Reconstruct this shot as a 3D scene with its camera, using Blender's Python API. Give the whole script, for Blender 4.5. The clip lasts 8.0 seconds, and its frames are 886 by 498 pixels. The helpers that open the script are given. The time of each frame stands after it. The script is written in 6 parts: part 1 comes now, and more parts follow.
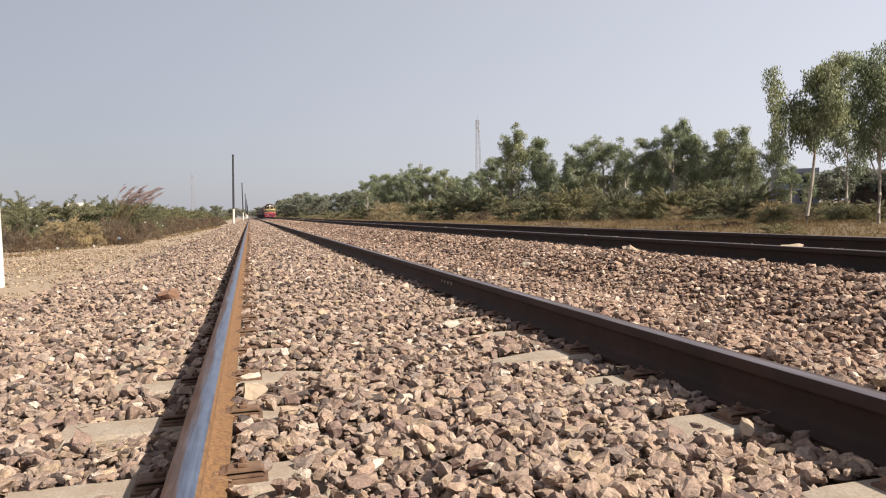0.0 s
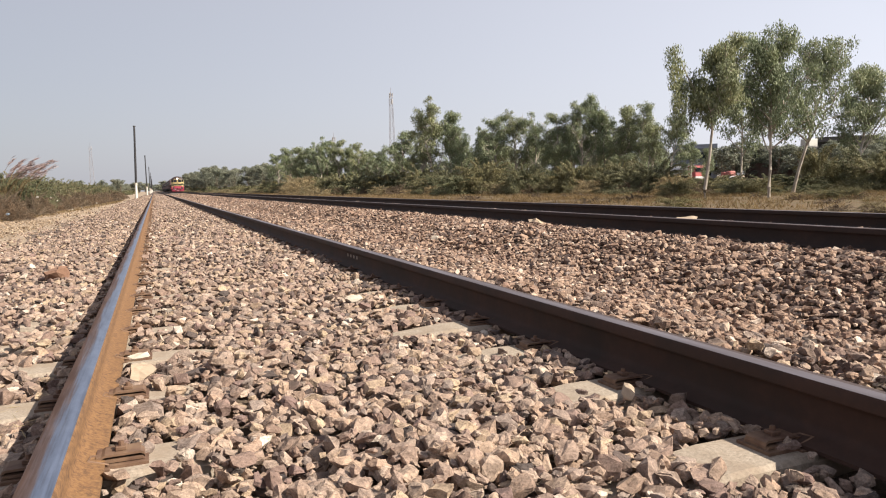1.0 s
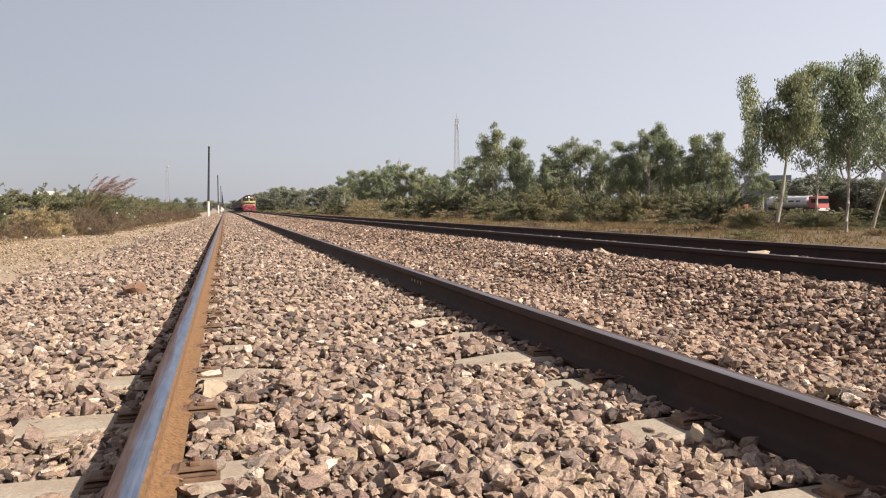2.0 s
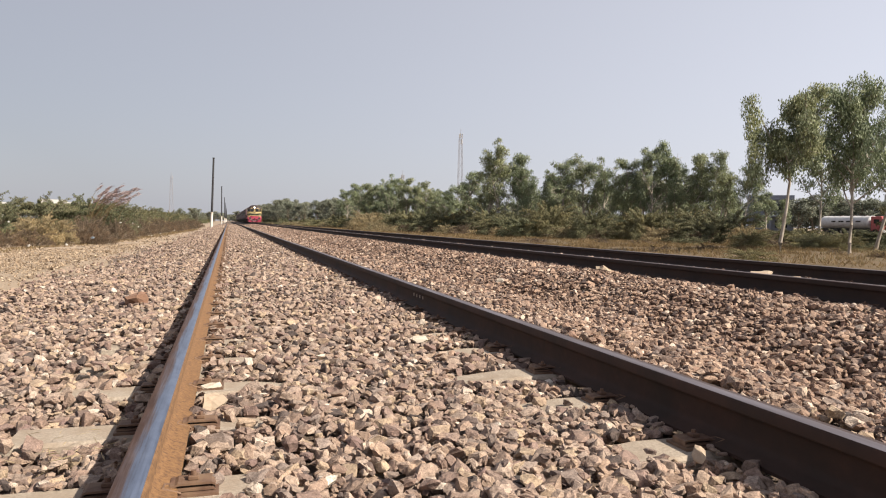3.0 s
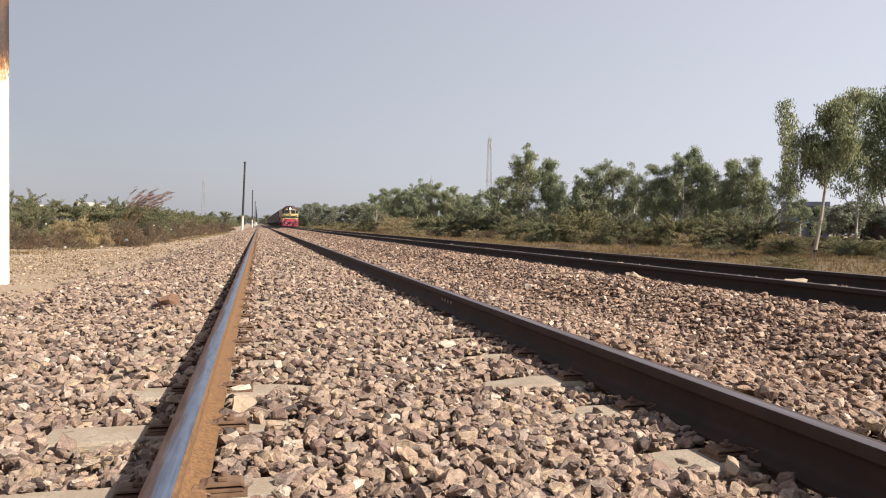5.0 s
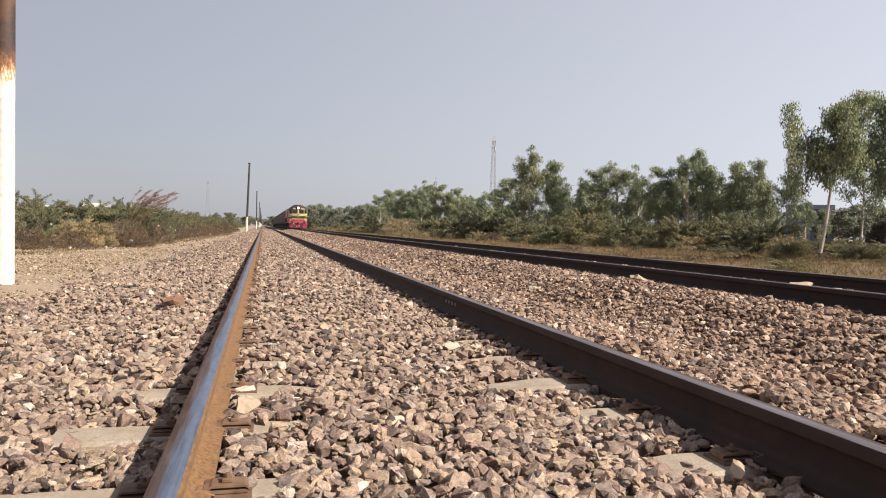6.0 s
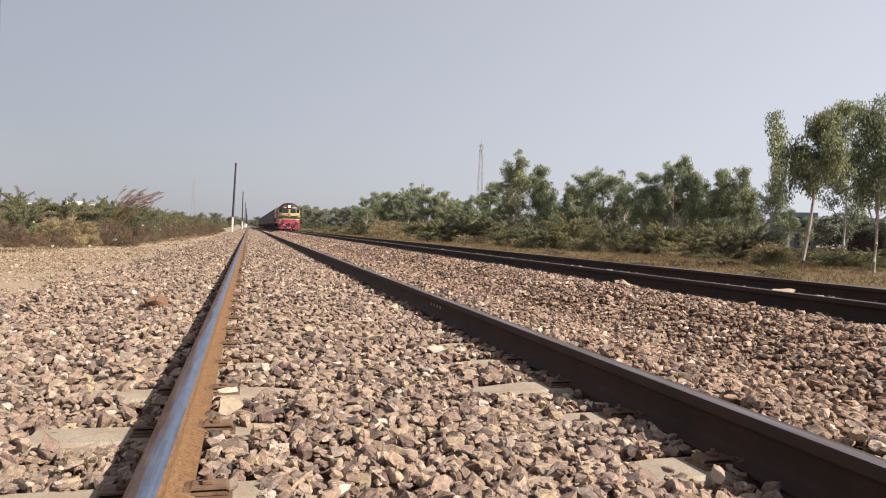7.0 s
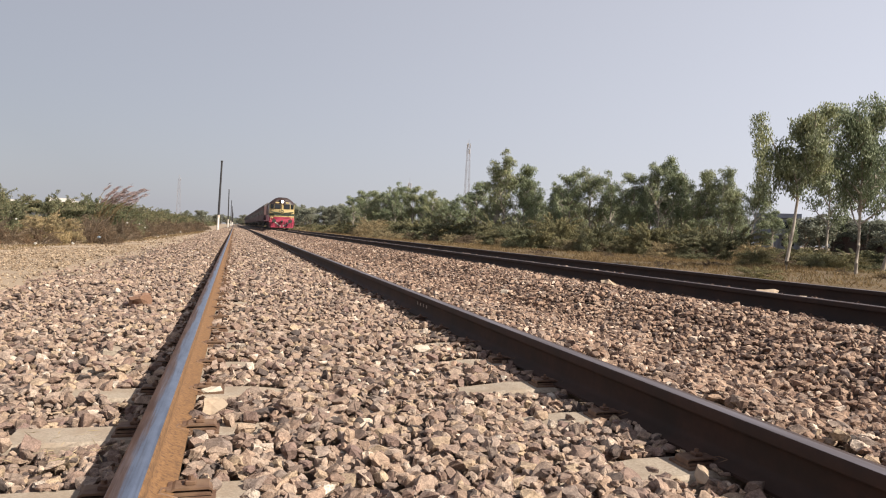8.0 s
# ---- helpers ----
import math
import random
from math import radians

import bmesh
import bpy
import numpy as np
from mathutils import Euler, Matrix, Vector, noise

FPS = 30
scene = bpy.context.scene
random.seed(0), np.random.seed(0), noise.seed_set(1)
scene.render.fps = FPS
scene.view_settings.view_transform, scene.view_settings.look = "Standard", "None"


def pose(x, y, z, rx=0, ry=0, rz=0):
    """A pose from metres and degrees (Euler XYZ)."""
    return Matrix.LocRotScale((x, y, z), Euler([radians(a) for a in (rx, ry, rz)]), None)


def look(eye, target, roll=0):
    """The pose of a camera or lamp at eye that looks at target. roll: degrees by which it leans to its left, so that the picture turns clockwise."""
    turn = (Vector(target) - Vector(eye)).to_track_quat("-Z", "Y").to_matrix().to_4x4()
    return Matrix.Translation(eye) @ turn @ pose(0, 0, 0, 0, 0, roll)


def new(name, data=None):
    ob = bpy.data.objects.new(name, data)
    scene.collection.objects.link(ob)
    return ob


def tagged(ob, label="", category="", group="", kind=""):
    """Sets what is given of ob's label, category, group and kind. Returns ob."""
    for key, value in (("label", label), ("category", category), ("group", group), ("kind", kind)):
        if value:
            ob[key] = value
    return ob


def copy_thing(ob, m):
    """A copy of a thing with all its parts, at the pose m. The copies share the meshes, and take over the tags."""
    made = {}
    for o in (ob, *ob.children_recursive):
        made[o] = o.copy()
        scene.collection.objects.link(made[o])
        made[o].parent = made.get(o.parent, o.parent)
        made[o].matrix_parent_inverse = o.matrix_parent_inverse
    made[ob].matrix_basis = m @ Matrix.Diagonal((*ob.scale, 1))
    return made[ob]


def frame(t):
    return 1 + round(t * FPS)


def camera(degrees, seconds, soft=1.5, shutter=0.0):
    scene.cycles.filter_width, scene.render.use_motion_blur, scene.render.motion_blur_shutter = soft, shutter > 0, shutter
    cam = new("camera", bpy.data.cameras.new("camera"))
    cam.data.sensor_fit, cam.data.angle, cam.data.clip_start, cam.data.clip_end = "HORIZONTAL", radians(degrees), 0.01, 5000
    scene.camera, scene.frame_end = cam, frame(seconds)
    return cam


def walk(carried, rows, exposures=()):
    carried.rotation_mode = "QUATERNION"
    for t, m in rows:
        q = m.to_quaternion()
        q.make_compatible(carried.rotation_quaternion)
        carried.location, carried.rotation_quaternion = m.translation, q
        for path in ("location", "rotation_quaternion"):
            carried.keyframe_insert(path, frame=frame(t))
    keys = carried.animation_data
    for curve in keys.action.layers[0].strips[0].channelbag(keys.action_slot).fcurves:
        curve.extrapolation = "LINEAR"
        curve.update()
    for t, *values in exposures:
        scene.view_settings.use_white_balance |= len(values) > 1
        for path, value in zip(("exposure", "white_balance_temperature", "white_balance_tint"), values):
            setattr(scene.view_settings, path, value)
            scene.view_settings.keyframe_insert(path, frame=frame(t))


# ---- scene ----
cam = camera(62.5, 8.0, 1.1)
PATH = [
    (0, (-0.722, 0.346, 0.515), (-0.214, 2.277, 0.412), -1.6),
    (0.2, (-0.707, 0.346, 0.521), (-0.113, 2.253, 0.422), -2.2),
    (0.3, (-0.702, 0.353, 0.522), (-0.093, 2.256, 0.428), -2.7),
    (0.5, (-0.685, 0.323, 0.526), (-0.073, 2.225, 0.425), -2.8),
    (0.7, (-0.677, 0.333, 0.513), (-0.027, 2.217, 0.35), -1.5),
    (0.8, (-0.667, 0.337, 0.51), (-0.013, 2.22, 0.337), -1.0),
    (1, (-0.649, 0.335, 0.509), (0.077, 2.19, 0.329), -1.6),
    (1.2, (-0.66, 0.36, 0.51), (0.077, 2.209, 0.342), -0.3),
    (1.3, (-0.665, 0.36, 0.51), (0.042, 2.224, 0.355), -0.5),
    (1.5, (-0.669, 0.327, 0.517), (-0.034, 2.216, 0.346), -0.9),
    (1.8, (-0.68, 0.347, 0.523), (-0.087, 2.253, 0.4), -1.0),
    (2, (-0.677, 0.321, 0.529), (-0.107, 2.235, 0.419), -0.2),
    (2.2, (-0.680, 0.323, 0.529), (-0.115, 2.240, 0.433), 0.6),
    (3.3, (-0.680, 0.325, 0.536), (-0.116, 2.242, 0.468), 0.9),
    (3.5, (-0.681, 0.328, 0.536), (-0.12, 2.246, 0.468), 1.3),
    (4, (-0.681, 0.334, 0.533), (-0.143, 2.259, 0.472), 1.6),
    (4.5, (-0.684, 0.332, 0.535), (-0.192, 2.27, 0.463), 1.3),
    (4.7, (-0.681, 0.332, 0.534), (-0.189, 2.270, 0.469), 1.0),
    (5.8, (-0.685, 0.331, 0.538), (-0.202, 2.271, 0.485), 1.5),
    (6, (-0.685, 0.335, 0.535), (-0.205, 2.276, 0.481), 1.3),
    (6.5, (-0.684, 0.335, 0.535), (-0.189, 2.272, 0.484), 1.5),
    (7, (-0.681, 0.333, 0.536), (-0.165, 2.265, 0.491), 2.0),
    (7.5, (-0.678, 0.339, 0.536), (-0.135, 2.264, 0.499), 2.2),
    (8, (-0.678, 0.337, 0.537), (-0.127, 2.26, 0.491), 2.3),
]
walk(cam, [(t, look(eye, target, roll)) for t, eye, target, roll in PATH],
     exposures=((0.0, 0.80), (0.5, 0.82), (1.0, 0.89), (1.5, 0.92), (2.0, 0.82), (3.5, 0.79), (6.0, 0.77), (8.0, 0.73)))
# the light

# ---- light: hazy winter sun from behind and to the right ----
SUN_AZ, SUN_EL = 0.86, radians(40.5)      # azimuth from -y towards +x
sun_dir = Vector((math.sin(SUN_AZ) * math.cos(SUN_EL), -math.cos(SUN_AZ) * math.cos(SUN_EL), math.sin(SUN_EL)))
sun_data = bpy.data.lights.new("sun", "SUN")
sun_data.energy, sun_data.angle, sun_data.color = 5.0, radians(0.6), (1.0, 0.91, 0.77)
sun = new("sun", sun_data)
sun.matrix_world = look((0, 0, 60), Vector((0, 0, 60)) - sun_dir)

world = bpy.data.worlds.new("hazy_sky")
world.use_nodes = True
scene.world = world
wt = world.node_tree
sky = wt.nodes.new("ShaderNodeTexSky")
sky.sky_type, sky.sun_disc = "NISHITA", False
sky.sun_elevation, sky.sun_rotation = SUN_EL, math.pi - SUN_AZ
sky.altitude, sky.air_density, sky.dust_density, sky.ozone_density = 20, 1.0, 2.0, 1.5
bg = wt.nodes["Background"]
bg.inputs["Strength"].default_value = 0.073
haze = wt.nodes.new("ShaderNodeMix")      # an even veil of haze over the clear sky
haze.data_type = "RGBA"
haze.inputs[0].default_value = 0.8
tc_ = wt.nodes.new("ShaderNodeTexCoord")
dot = wt.nodes.new("ShaderNodeVectorMath")     # haze scatters more light on the sun's side
dot.operation = "DOT_PRODUCT"
dot.inputs[1].default_value = sun_dir
wt.links.new(tc_.outputs["Generated"], dot.inputs[0])
glow = wt.nodes.new("ShaderNodeMapRange")
for k_, v_ in zip(range(1, 5), (-0.55, 0.25, 4.12, 7.7)):
    glow.inputs[k_].default_value = v_
wt.links.new(dot.outputs["Value"], glow.inputs[0])
veil = wt.nodes.new("ShaderNodeVectorMath")
veil.operation = "SCALE"
veil.inputs[0].default_value = (0.992, 1.0, 1.112)
parts_ = wt.nodes.new("ShaderNodeSeparateXYZ")  # the veil thins towards the zenith
wt.links.new(tc_.outputs["Generated"], parts_.inputs[0])
thin = wt.nodes.new("ShaderNodeMapRange")
for k_, v_ in zip(range(1, 5), (0.0, 1.0, 1.0, 0.30)):
    thin.inputs[k_].default_value = v_
wt.links.new(parts_.outputs["Z"], thin.inputs[0])
both = wt.nodes.new("ShaderNodeMath")
both.operation = "MULTIPLY"
wt.links.new(glow.outputs[0], both.inputs[0])
wt.links.new(thin.outputs[0], both.inputs[1])
wt.links.new(both.outputs[0], veil.inputs["Scale"])
wt.links.new(veil.outputs[0], haze.inputs[7])
wt.links.new(sky.outputs[0], haze.inputs[6])
wt.links.new(haze.outputs[2], bg.inputs[0])


# ---- materials ----
def mat(name, rough=0.8, metal=0.0):
    m = bpy.data.materials.new(name)
    m.use_nodes = True
    b = m.node_tree.nodes["Principled BSDF"]
    b.inputs["Roughness"].default_value, b.inputs["Metallic"].default_value = rough, metal
    return m, m.node_tree, b


def node(nt, kind, **inputs):
    n = nt.nodes.new(kind)
    for k, v in inputs.items():
        n.inputs[k.replace("_", " ")].default_value = v
    return n


def ramp(nt, source, stops):
    r = nt.nodes.new("ShaderNodeValToRGB")
    els = r.color_ramp.elements
    while len(els) < len(stops):
        els.new(0.5)
    for e, (p, c) in zip(els, stops):
        e.position, e.color = p, (*c, 1)
    nt.links.new(source, r.inputs[0])
    return r.outputs[0]


def mixed(nt, kind, fac, a, b):
    n = nt.nodes.new("ShaderNodeMix")
    n.data_type, n.blend_type = "RGBA", kind
    for value, socket in ((fac, n.inputs[0]), (a, n.inputs[6]), (b, n.inputs[7])):
        if isinstance(value, (int, float)):
            socket.default_value = value
        elif isinstance(value, tuple):
            socket.default_value = (*value, 1)
        else:
            nt.links.new(value, socket)
    return n.outputs[2]


def noise_out(nt, scale, detail=6.0, rough=0.6, coords="Object", stretch=None):
    tc = nt.nodes.new("ShaderNodeTexCoord")
    n = node(nt, "ShaderNodeTexNoise", Scale=scale, Detail=detail, Roughness=rough)
    if stretch:
        mp = node(nt, "ShaderNodeMapping", Scale=stretch)
        nt.links.new(tc.outputs[coords], mp.inputs[0])
        nt.links.new(mp.outputs[0], n.inputs["Vector"])
    else:
        nt.links.new(tc.outputs[coords], n.inputs["Vector"])
    return n.outputs["Fac"]


def bump(nt, bsdf, height, strength=0.4, distance=0.01):
    b = node(nt, "ShaderNodeBump", Strength=strength, Distance=distance)
    nt.links.new(height, b.inputs["Height"])
    nt.links.new(b.outputs[0], bsdf.inputs["Normal"])


def two_scale(name, dark, light, stain, fine=40, coarse=2.0, rough=0.85, metal=0.0, bump_d=0.004, bump_s=0.4, coords="Object", stretch=None):
    """Base colour between dark and light by a fine grain, with stains at a larger scale."""
    m, nt, b = mat(name, rough, metal)
    f = noise_out(nt, fine, 8, 0.65, coords, stretch)
    c = noise_out(nt, coarse, 5, 0.6, coords, stretch)
    base = ramp(nt, f, [(0.3, dark), (0.7, light)])
    s = ramp(nt, c, [(0.42, (0, 0, 0)), (0.68, (1, 1, 1))])
    col = mixed(nt, "MIX", s, base, stain)
    nt.links.new(col, b.inputs["Base Color"])
    bump(nt, b, f, bump_s, bump_d)
    return m


def island_mat(name, stops, rough=0.9, grain=60, grain_amount=0.5, bump_d=0.004, translucent=0.0, per_object=0.0, patches=0.0):
    """Each loose piece takes its own colour from the ramp."""
    m, nt, b = mat(name, rough)
    g = nt.nodes.new("ShaderNodeNewGeometry")
    col = ramp(nt, g.outputs["Random Per Island"], stops)
    f = noise_out(nt, grain, 5, 0.65)
    if grain_amount:
        v = ramp(nt, f, [(0.25, (0.55, 0.52, 0.5)), (0.75, (1.0, 1.0, 1.0))])
        col = mixed(nt, "MULTIPLY", grain_amount, col, v)
    if per_object:
        o = nt.nodes.new("ShaderNodeObjectInfo")
        v = ramp(nt, o.outputs["Random"], [(0.0, (0.74, 0.80, 0.70)), (0.5, (1.0, 0.98, 0.9)), (1.0, (1.22, 1.06, 0.80))])
        col = mixed(nt, "MULTIPLY", per_object, col, v)
    if patches:                           # coarse noise lightens and darkens clumps, standing in for lit and shaded sprays
        v = ramp(nt, noise_out(nt, patches, 3, 0.6), [(0.36, (0.66, 0.69, 0.66)), (0.5, (1.0, 0.99, 0.96)), (0.64, (1.34, 1.24, 1.08))])
        col = mixed(nt, "MULTIPLY", 0.9, col, v)
    nt.links.new(col, b.inputs["Base Color"])
    if bump_d:
        bump(nt, b, f, 0.5, bump_d)
    if translucent:
        t = nt.nodes.new("ShaderNodeBsdfTranslucent")
        nt.links.new(col, t.inputs[0])
        mix = nt.nodes.new("ShaderNodeMixShader")
        mix.inputs[0].default_value = translucent
        nt.links.new(b.outputs[0], mix.inputs[1])
        nt.links.new(t.outputs[0], mix.inputs[2])
        nt.links.new(mix.outputs[0], nt.nodes["Material Output"].inputs[0])
    return m


def plain(name, color, rough=0.6, metal=0.0, dirt=(0.12, 0.09, 0.06), amount=0.35, scale=6):
    """Paint with a little dust and grime."""
    m, nt, b = mat(name, rough, metal)
    c = noise_out(nt, scale, 6, 0.65)
    s = ramp(nt, c, [(0.45, (0, 0, 0)), (0.8, (amount, amount, amount))])
    nt.links.new(mixed(nt, "MIX", s, color, dirt), b.inputs["Base Color"])
    bump(nt, b, c, 0.15, 0.004)
    return m




def stone_mat(name, stops, scale=1.0):
    """Broken stone: each piece its own colour, mottled and veined, with a rough split surface."""
    m, nt, b = mat(name, 0.93)
    g = nt.nodes.new("ShaderNodeNewGeometry")
    col = ramp(nt, g.outputs["Random Per Island"], stops)
    coarse = noise_out(nt, 38 * scale, 4, 0.6)
    fine = noise_out(nt, 170 * scale, 7, 0.7)
    col = mixed(nt, "MULTIPLY", 0.85, col, ramp(nt, coarse, [(0.3, (0.50, 0.46, 0.43)), (0.5, (0.92, 0.9, 0.88)), (0.72, (1.25, 1.2, 1.13))]))
    col = mixed(nt, "MULTIPLY", 0.7, col, ramp(nt, fine, [(0.34, (0.42, 0.38, 0.36)), (0.5, (0.95, 0.94, 0.93)), (0.64, (1.3, 1.28, 1.25))]))
    veins = node(nt, "ShaderNodeTexVoronoi", Scale=26 * scale)
    veins.feature = "DISTANCE_TO_EDGE"
    tc = nt.nodes.new("ShaderNodeTexCoord")
    nt.links.new(tc.outputs["Object"], veins.inputs["Vector"])
    edge = ramp(nt, veins.outputs["Distance"], [(0.0, (0.3, 0.3, 0.3)), (0.03, (0, 0, 0))])
    col = mixed(nt, "MIX", edge, col, (0.16, 0.115, 0.085))
    nt.links.new(col, b.inputs["Base Color"])
    h = mixed(nt, "ADD", 0.5, coarse, fine)
    bump(nt, b, h, 0.8, 0.007)
    return m


STONE = stone_mat("ballast_stone", [(0.0, (0.064, 0.052, 0.049)), (0.07, (0.128, 0.093, 0.085)), (0.15, (0.310, 0.227, 0.175)), (0.24, (0.197, 0.134, 0.123)), (0.33, (0.387, 0.292, 0.229)),
                                    (0.42, (0.213, 0.172, 0.156)), (0.50, (0.361, 0.258, 0.201)), (0.58, (0.414, 0.323, 0.233)), (0.66, (0.224, 0.154, 0.126)), (0.74, (0.318, 0.255, 0.222)),
                                    (0.82, (0.413, 0.316, 0.253)), (0.90, (0.197, 0.134, 0.116)), (0.97, (0.490, 0.394, 0.325)), (1.0, (0.597, 0.531, 0.471))])
STONE_RED = stone_mat("red_brown_stone", [(0.0, (0.064, 0.043, 0.040)), (0.14, (0.140, 0.091, 0.073)), (0.32, (0.250, 0.167, 0.128)), (0.5, (0.352, 0.245, 0.186)),
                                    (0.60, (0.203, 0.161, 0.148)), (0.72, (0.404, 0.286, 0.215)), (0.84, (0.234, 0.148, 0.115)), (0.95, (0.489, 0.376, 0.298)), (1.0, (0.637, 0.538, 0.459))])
GRAVEL = stone_mat("path_gravel", [(0.0, (0.142, 0.102, 0.071)), (0.3, (0.267, 0.200, 0.138)), (0.7, (0.374, 0.289, 0.205)), (1.0, (0.490, 0.401, 0.303))])
# shade of the gaps between stones is put into this darkened bed colour
BED_SHADED = two_scale("ballast_bed", (0.068, 0.049, 0.038), (0.200, 0.146, 0.110), (0.132, 0.094, 0.072), 45, 3, 0.95, 0, 0.03, 0.8)
SOIL = two_scale("dry_soil", (0.230, 0.173, 0.123), (0.321, 0.249, 0.183), (0.268, 0.203, 0.145), 9, 0.35, 0.97, 0, 0.03, 0.5)
VERGE = two_scale("dry_verge", (0.077, 0.050, 0.025), (0.147, 0.095, 0.046), (0.089, 0.066, 0.030), 12, 0.5, 0.97, 0, 0.03, 0.6)
CONCRETE = two_scale("sleeper_concrete", (0.209, 0.169, 0.133), (0.417, 0.351, 0.285), (0.254, 0.195, 0.145), 95, 7, 0.92, 0, 0.004, 0.6)
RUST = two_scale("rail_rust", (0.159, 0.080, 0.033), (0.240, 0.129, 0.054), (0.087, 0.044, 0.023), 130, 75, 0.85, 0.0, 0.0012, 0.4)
# same rust for a side turned from the sun, its shade put into the colour
RUST_SHADED = two_scale("rail_shaded_rust", (0.030, 0.012, 0.007), (0.048, 0.020, 0.012), (0.020, 0.010, 0.006), 30, 3.5, 0.8, 0.0, 0.0015, 0.4)
WORN = two_scale("rail_worn_edge", (0.049, 0.028, 0.022), (0.078, 0.047, 0.037), (0.061, 0.038, 0.032), 20, 6, 0.5, 0.3, 0.0006, 0.25, "Object", (1, 0.08, 1))
# second track's rust, darkened further to stand for its shaded sides
RUST_DEEP_SHADE = two_scale("rail_deep_shade_rust", (0.020, 0.008, 0.006), (0.032, 0.015, 0.010), (0.014, 0.007, 0.005), 30, 3.5, 0.8, 0.0, 0.0015, 0.4)
STEEL_DULL = two_scale("rail_dull_band", (0.17, 0.15, 0.165), (0.27, 0.24, 0.26), (0.13, 0.10, 0.095), 20, 6, 0.5, 0.6, 0.0006, 0.25, "Object", (1, 0.08, 1))
def head_wear(name, rust, shoulder, bright):
    """The top of a rail head: rust at its outer shoulder, going over to a bright band streaked along the rail, with a
    painted shade line at the gauge edge.
    """
    m, nt, b = mat(name, 0.4, 0.7)
    tc = nt.nodes.new("ShaderNodeTexCoord")
    xyz = nt.nodes.new("ShaderNodeSeparateXYZ")
    nt.links.new(tc.outputs["Object"], xyz.inputs[0])
    streaks = noise_out(nt, 60, 6, 0.6, "Object", (1, 0.03, 1))
    blots = noise_out(nt, 30, 5, 0.65, "Object", (1, 0.25, 1))
    across = nt.nodes.new("ShaderNodeMapRange")
    for k, v in zip(range(1, 5), (-0.036, 0.036, -0.42, 0.46)):
        across.inputs[k].default_value = v
    nt.links.new(xyz.outputs["X"], across.inputs[0])
    both = nt.nodes.new("ShaderNodeMath")
    nt.links.new(across.outputs[0], both.inputs[0])
    nt.links.new(streaks, both.inputs[1])
    # the last stop puts the gauge corner's shade into the colour
    col = ramp(nt, both.outputs[0], [(0.0, rust), (0.22, rust), (0.40, shoulder), (0.56, bright), (0.80, tuple(1.35 * c for c in bright)), (0.97, tuple(0.8 * c for c in bright))])
    col = mixed(nt, "MULTIPLY", 0.8, col, ramp(nt, blots, [(0.34, (0.72, 0.70, 0.70)), (0.52, (1.0, 1.0, 1.0)), (0.70, (1.3, 1.27, 1.22))]))
    nt.links.new(col, b.inputs["Base Color"])
    nt.links.new(ramp(nt, both.outputs[0], [(0.25, (0.75, 0.75, 0.75)), (0.6, (0.38, 0.38, 0.38))]), b.inputs["Roughness"])
    bump(nt, b, blots, 0.2, 0.0008)
    return m


# blue of the worn band is the sky's reflection, put into the base colour
HEAD = head_wear("near_rail_head_sky_tint", (0.10, 0.058, 0.045), (0.135, 0.10, 0.10), (0.14, 0.168, 0.24))
CLIP = two_scale("clip_steel", (0.085, 0.046, 0.032), (0.16, 0.088, 0.058), (0.2, 0.125, 0.08), 60, 14, 0.75, 0.2, 0.001, 0.4)


# ---- small builders ----
def mesh_object(name, bm, material, parent=None, label="", smooth=False):
    me = bpy.data.meshes.new(name)
    bm.to_mesh(me)
    bm.free()
    for m in (material if isinstance(material, (list, tuple)) else [material]):
        me.materials.append(m)
    if smooth:
        for p in me.polygons:
            p.use_smooth = True
        me.set_sharp_from_angle(angle=radians(40))
    ob = new(name, me)
    ob.parent = parent
    return tagged(ob, label)


def part(name, bm, material, parent, label="", smooth=False):
    return mesh_object(name, bm, material, parent, label, smooth)


def empty(name, m=None, label="", category="", group="", kind=""):
    ob = new(name)
    ob.empty_display_size = 0.1
    if m is not None:
        ob.matrix_basis = m
    return tagged(ob, label, category, group, kind)


def box(bm, x0, x1, y0, y1, z0, z1, bevel=0.0, m=None, mat_index=0):
    """A box between two corners; bevel rounds its edges."""
    made = bmesh.ops.create_cube(bm, size=1.0)["verts"]
    bmesh.ops.scale(bm, vec=(x1 - x0, y1 - y0, z1 - z0), verts=made)
    bmesh.ops.translate(bm, vec=((x0 + x1) / 2, (y0 + y1) / 2, (z0 + z1) / 2), verts=made)
    faces = list({f for v in made for f in v.link_faces})
    for f in faces:
        f.material_index = mat_index
    if bevel:
        edges = list({e for v in made for e in v.link_edges})
        r = bmesh.ops.bevel(bm, geom=edges, offset=bevel, segments=1, affect="EDGES")
        made = list({v for f in r["faces"] for v in f.verts} | {v for v in made if v.is_valid})
    if m is not None:
        bmesh.ops.transform(bm, matrix=m, verts=made)
    return made


def cyl(bm, a, b, r0, r1=None, sides=10, cap=True):
    """A tapered round bar from a to b."""
    a, b = Vector(a), Vector(b)
    d = b - a
    made = bmesh.ops.create_cone(bm, cap_ends=cap, segments=sides, radius1=r0, radius2=r0 if r1 is None else r1, depth=d.length)["verts"]
    m = Matrix.Translation((a + b) / 2) @ d.to_track_quat("Z", "Y").to_matrix().to_4x4()
    bmesh.ops.transform(bm, matrix=m, verts=made)
    return made


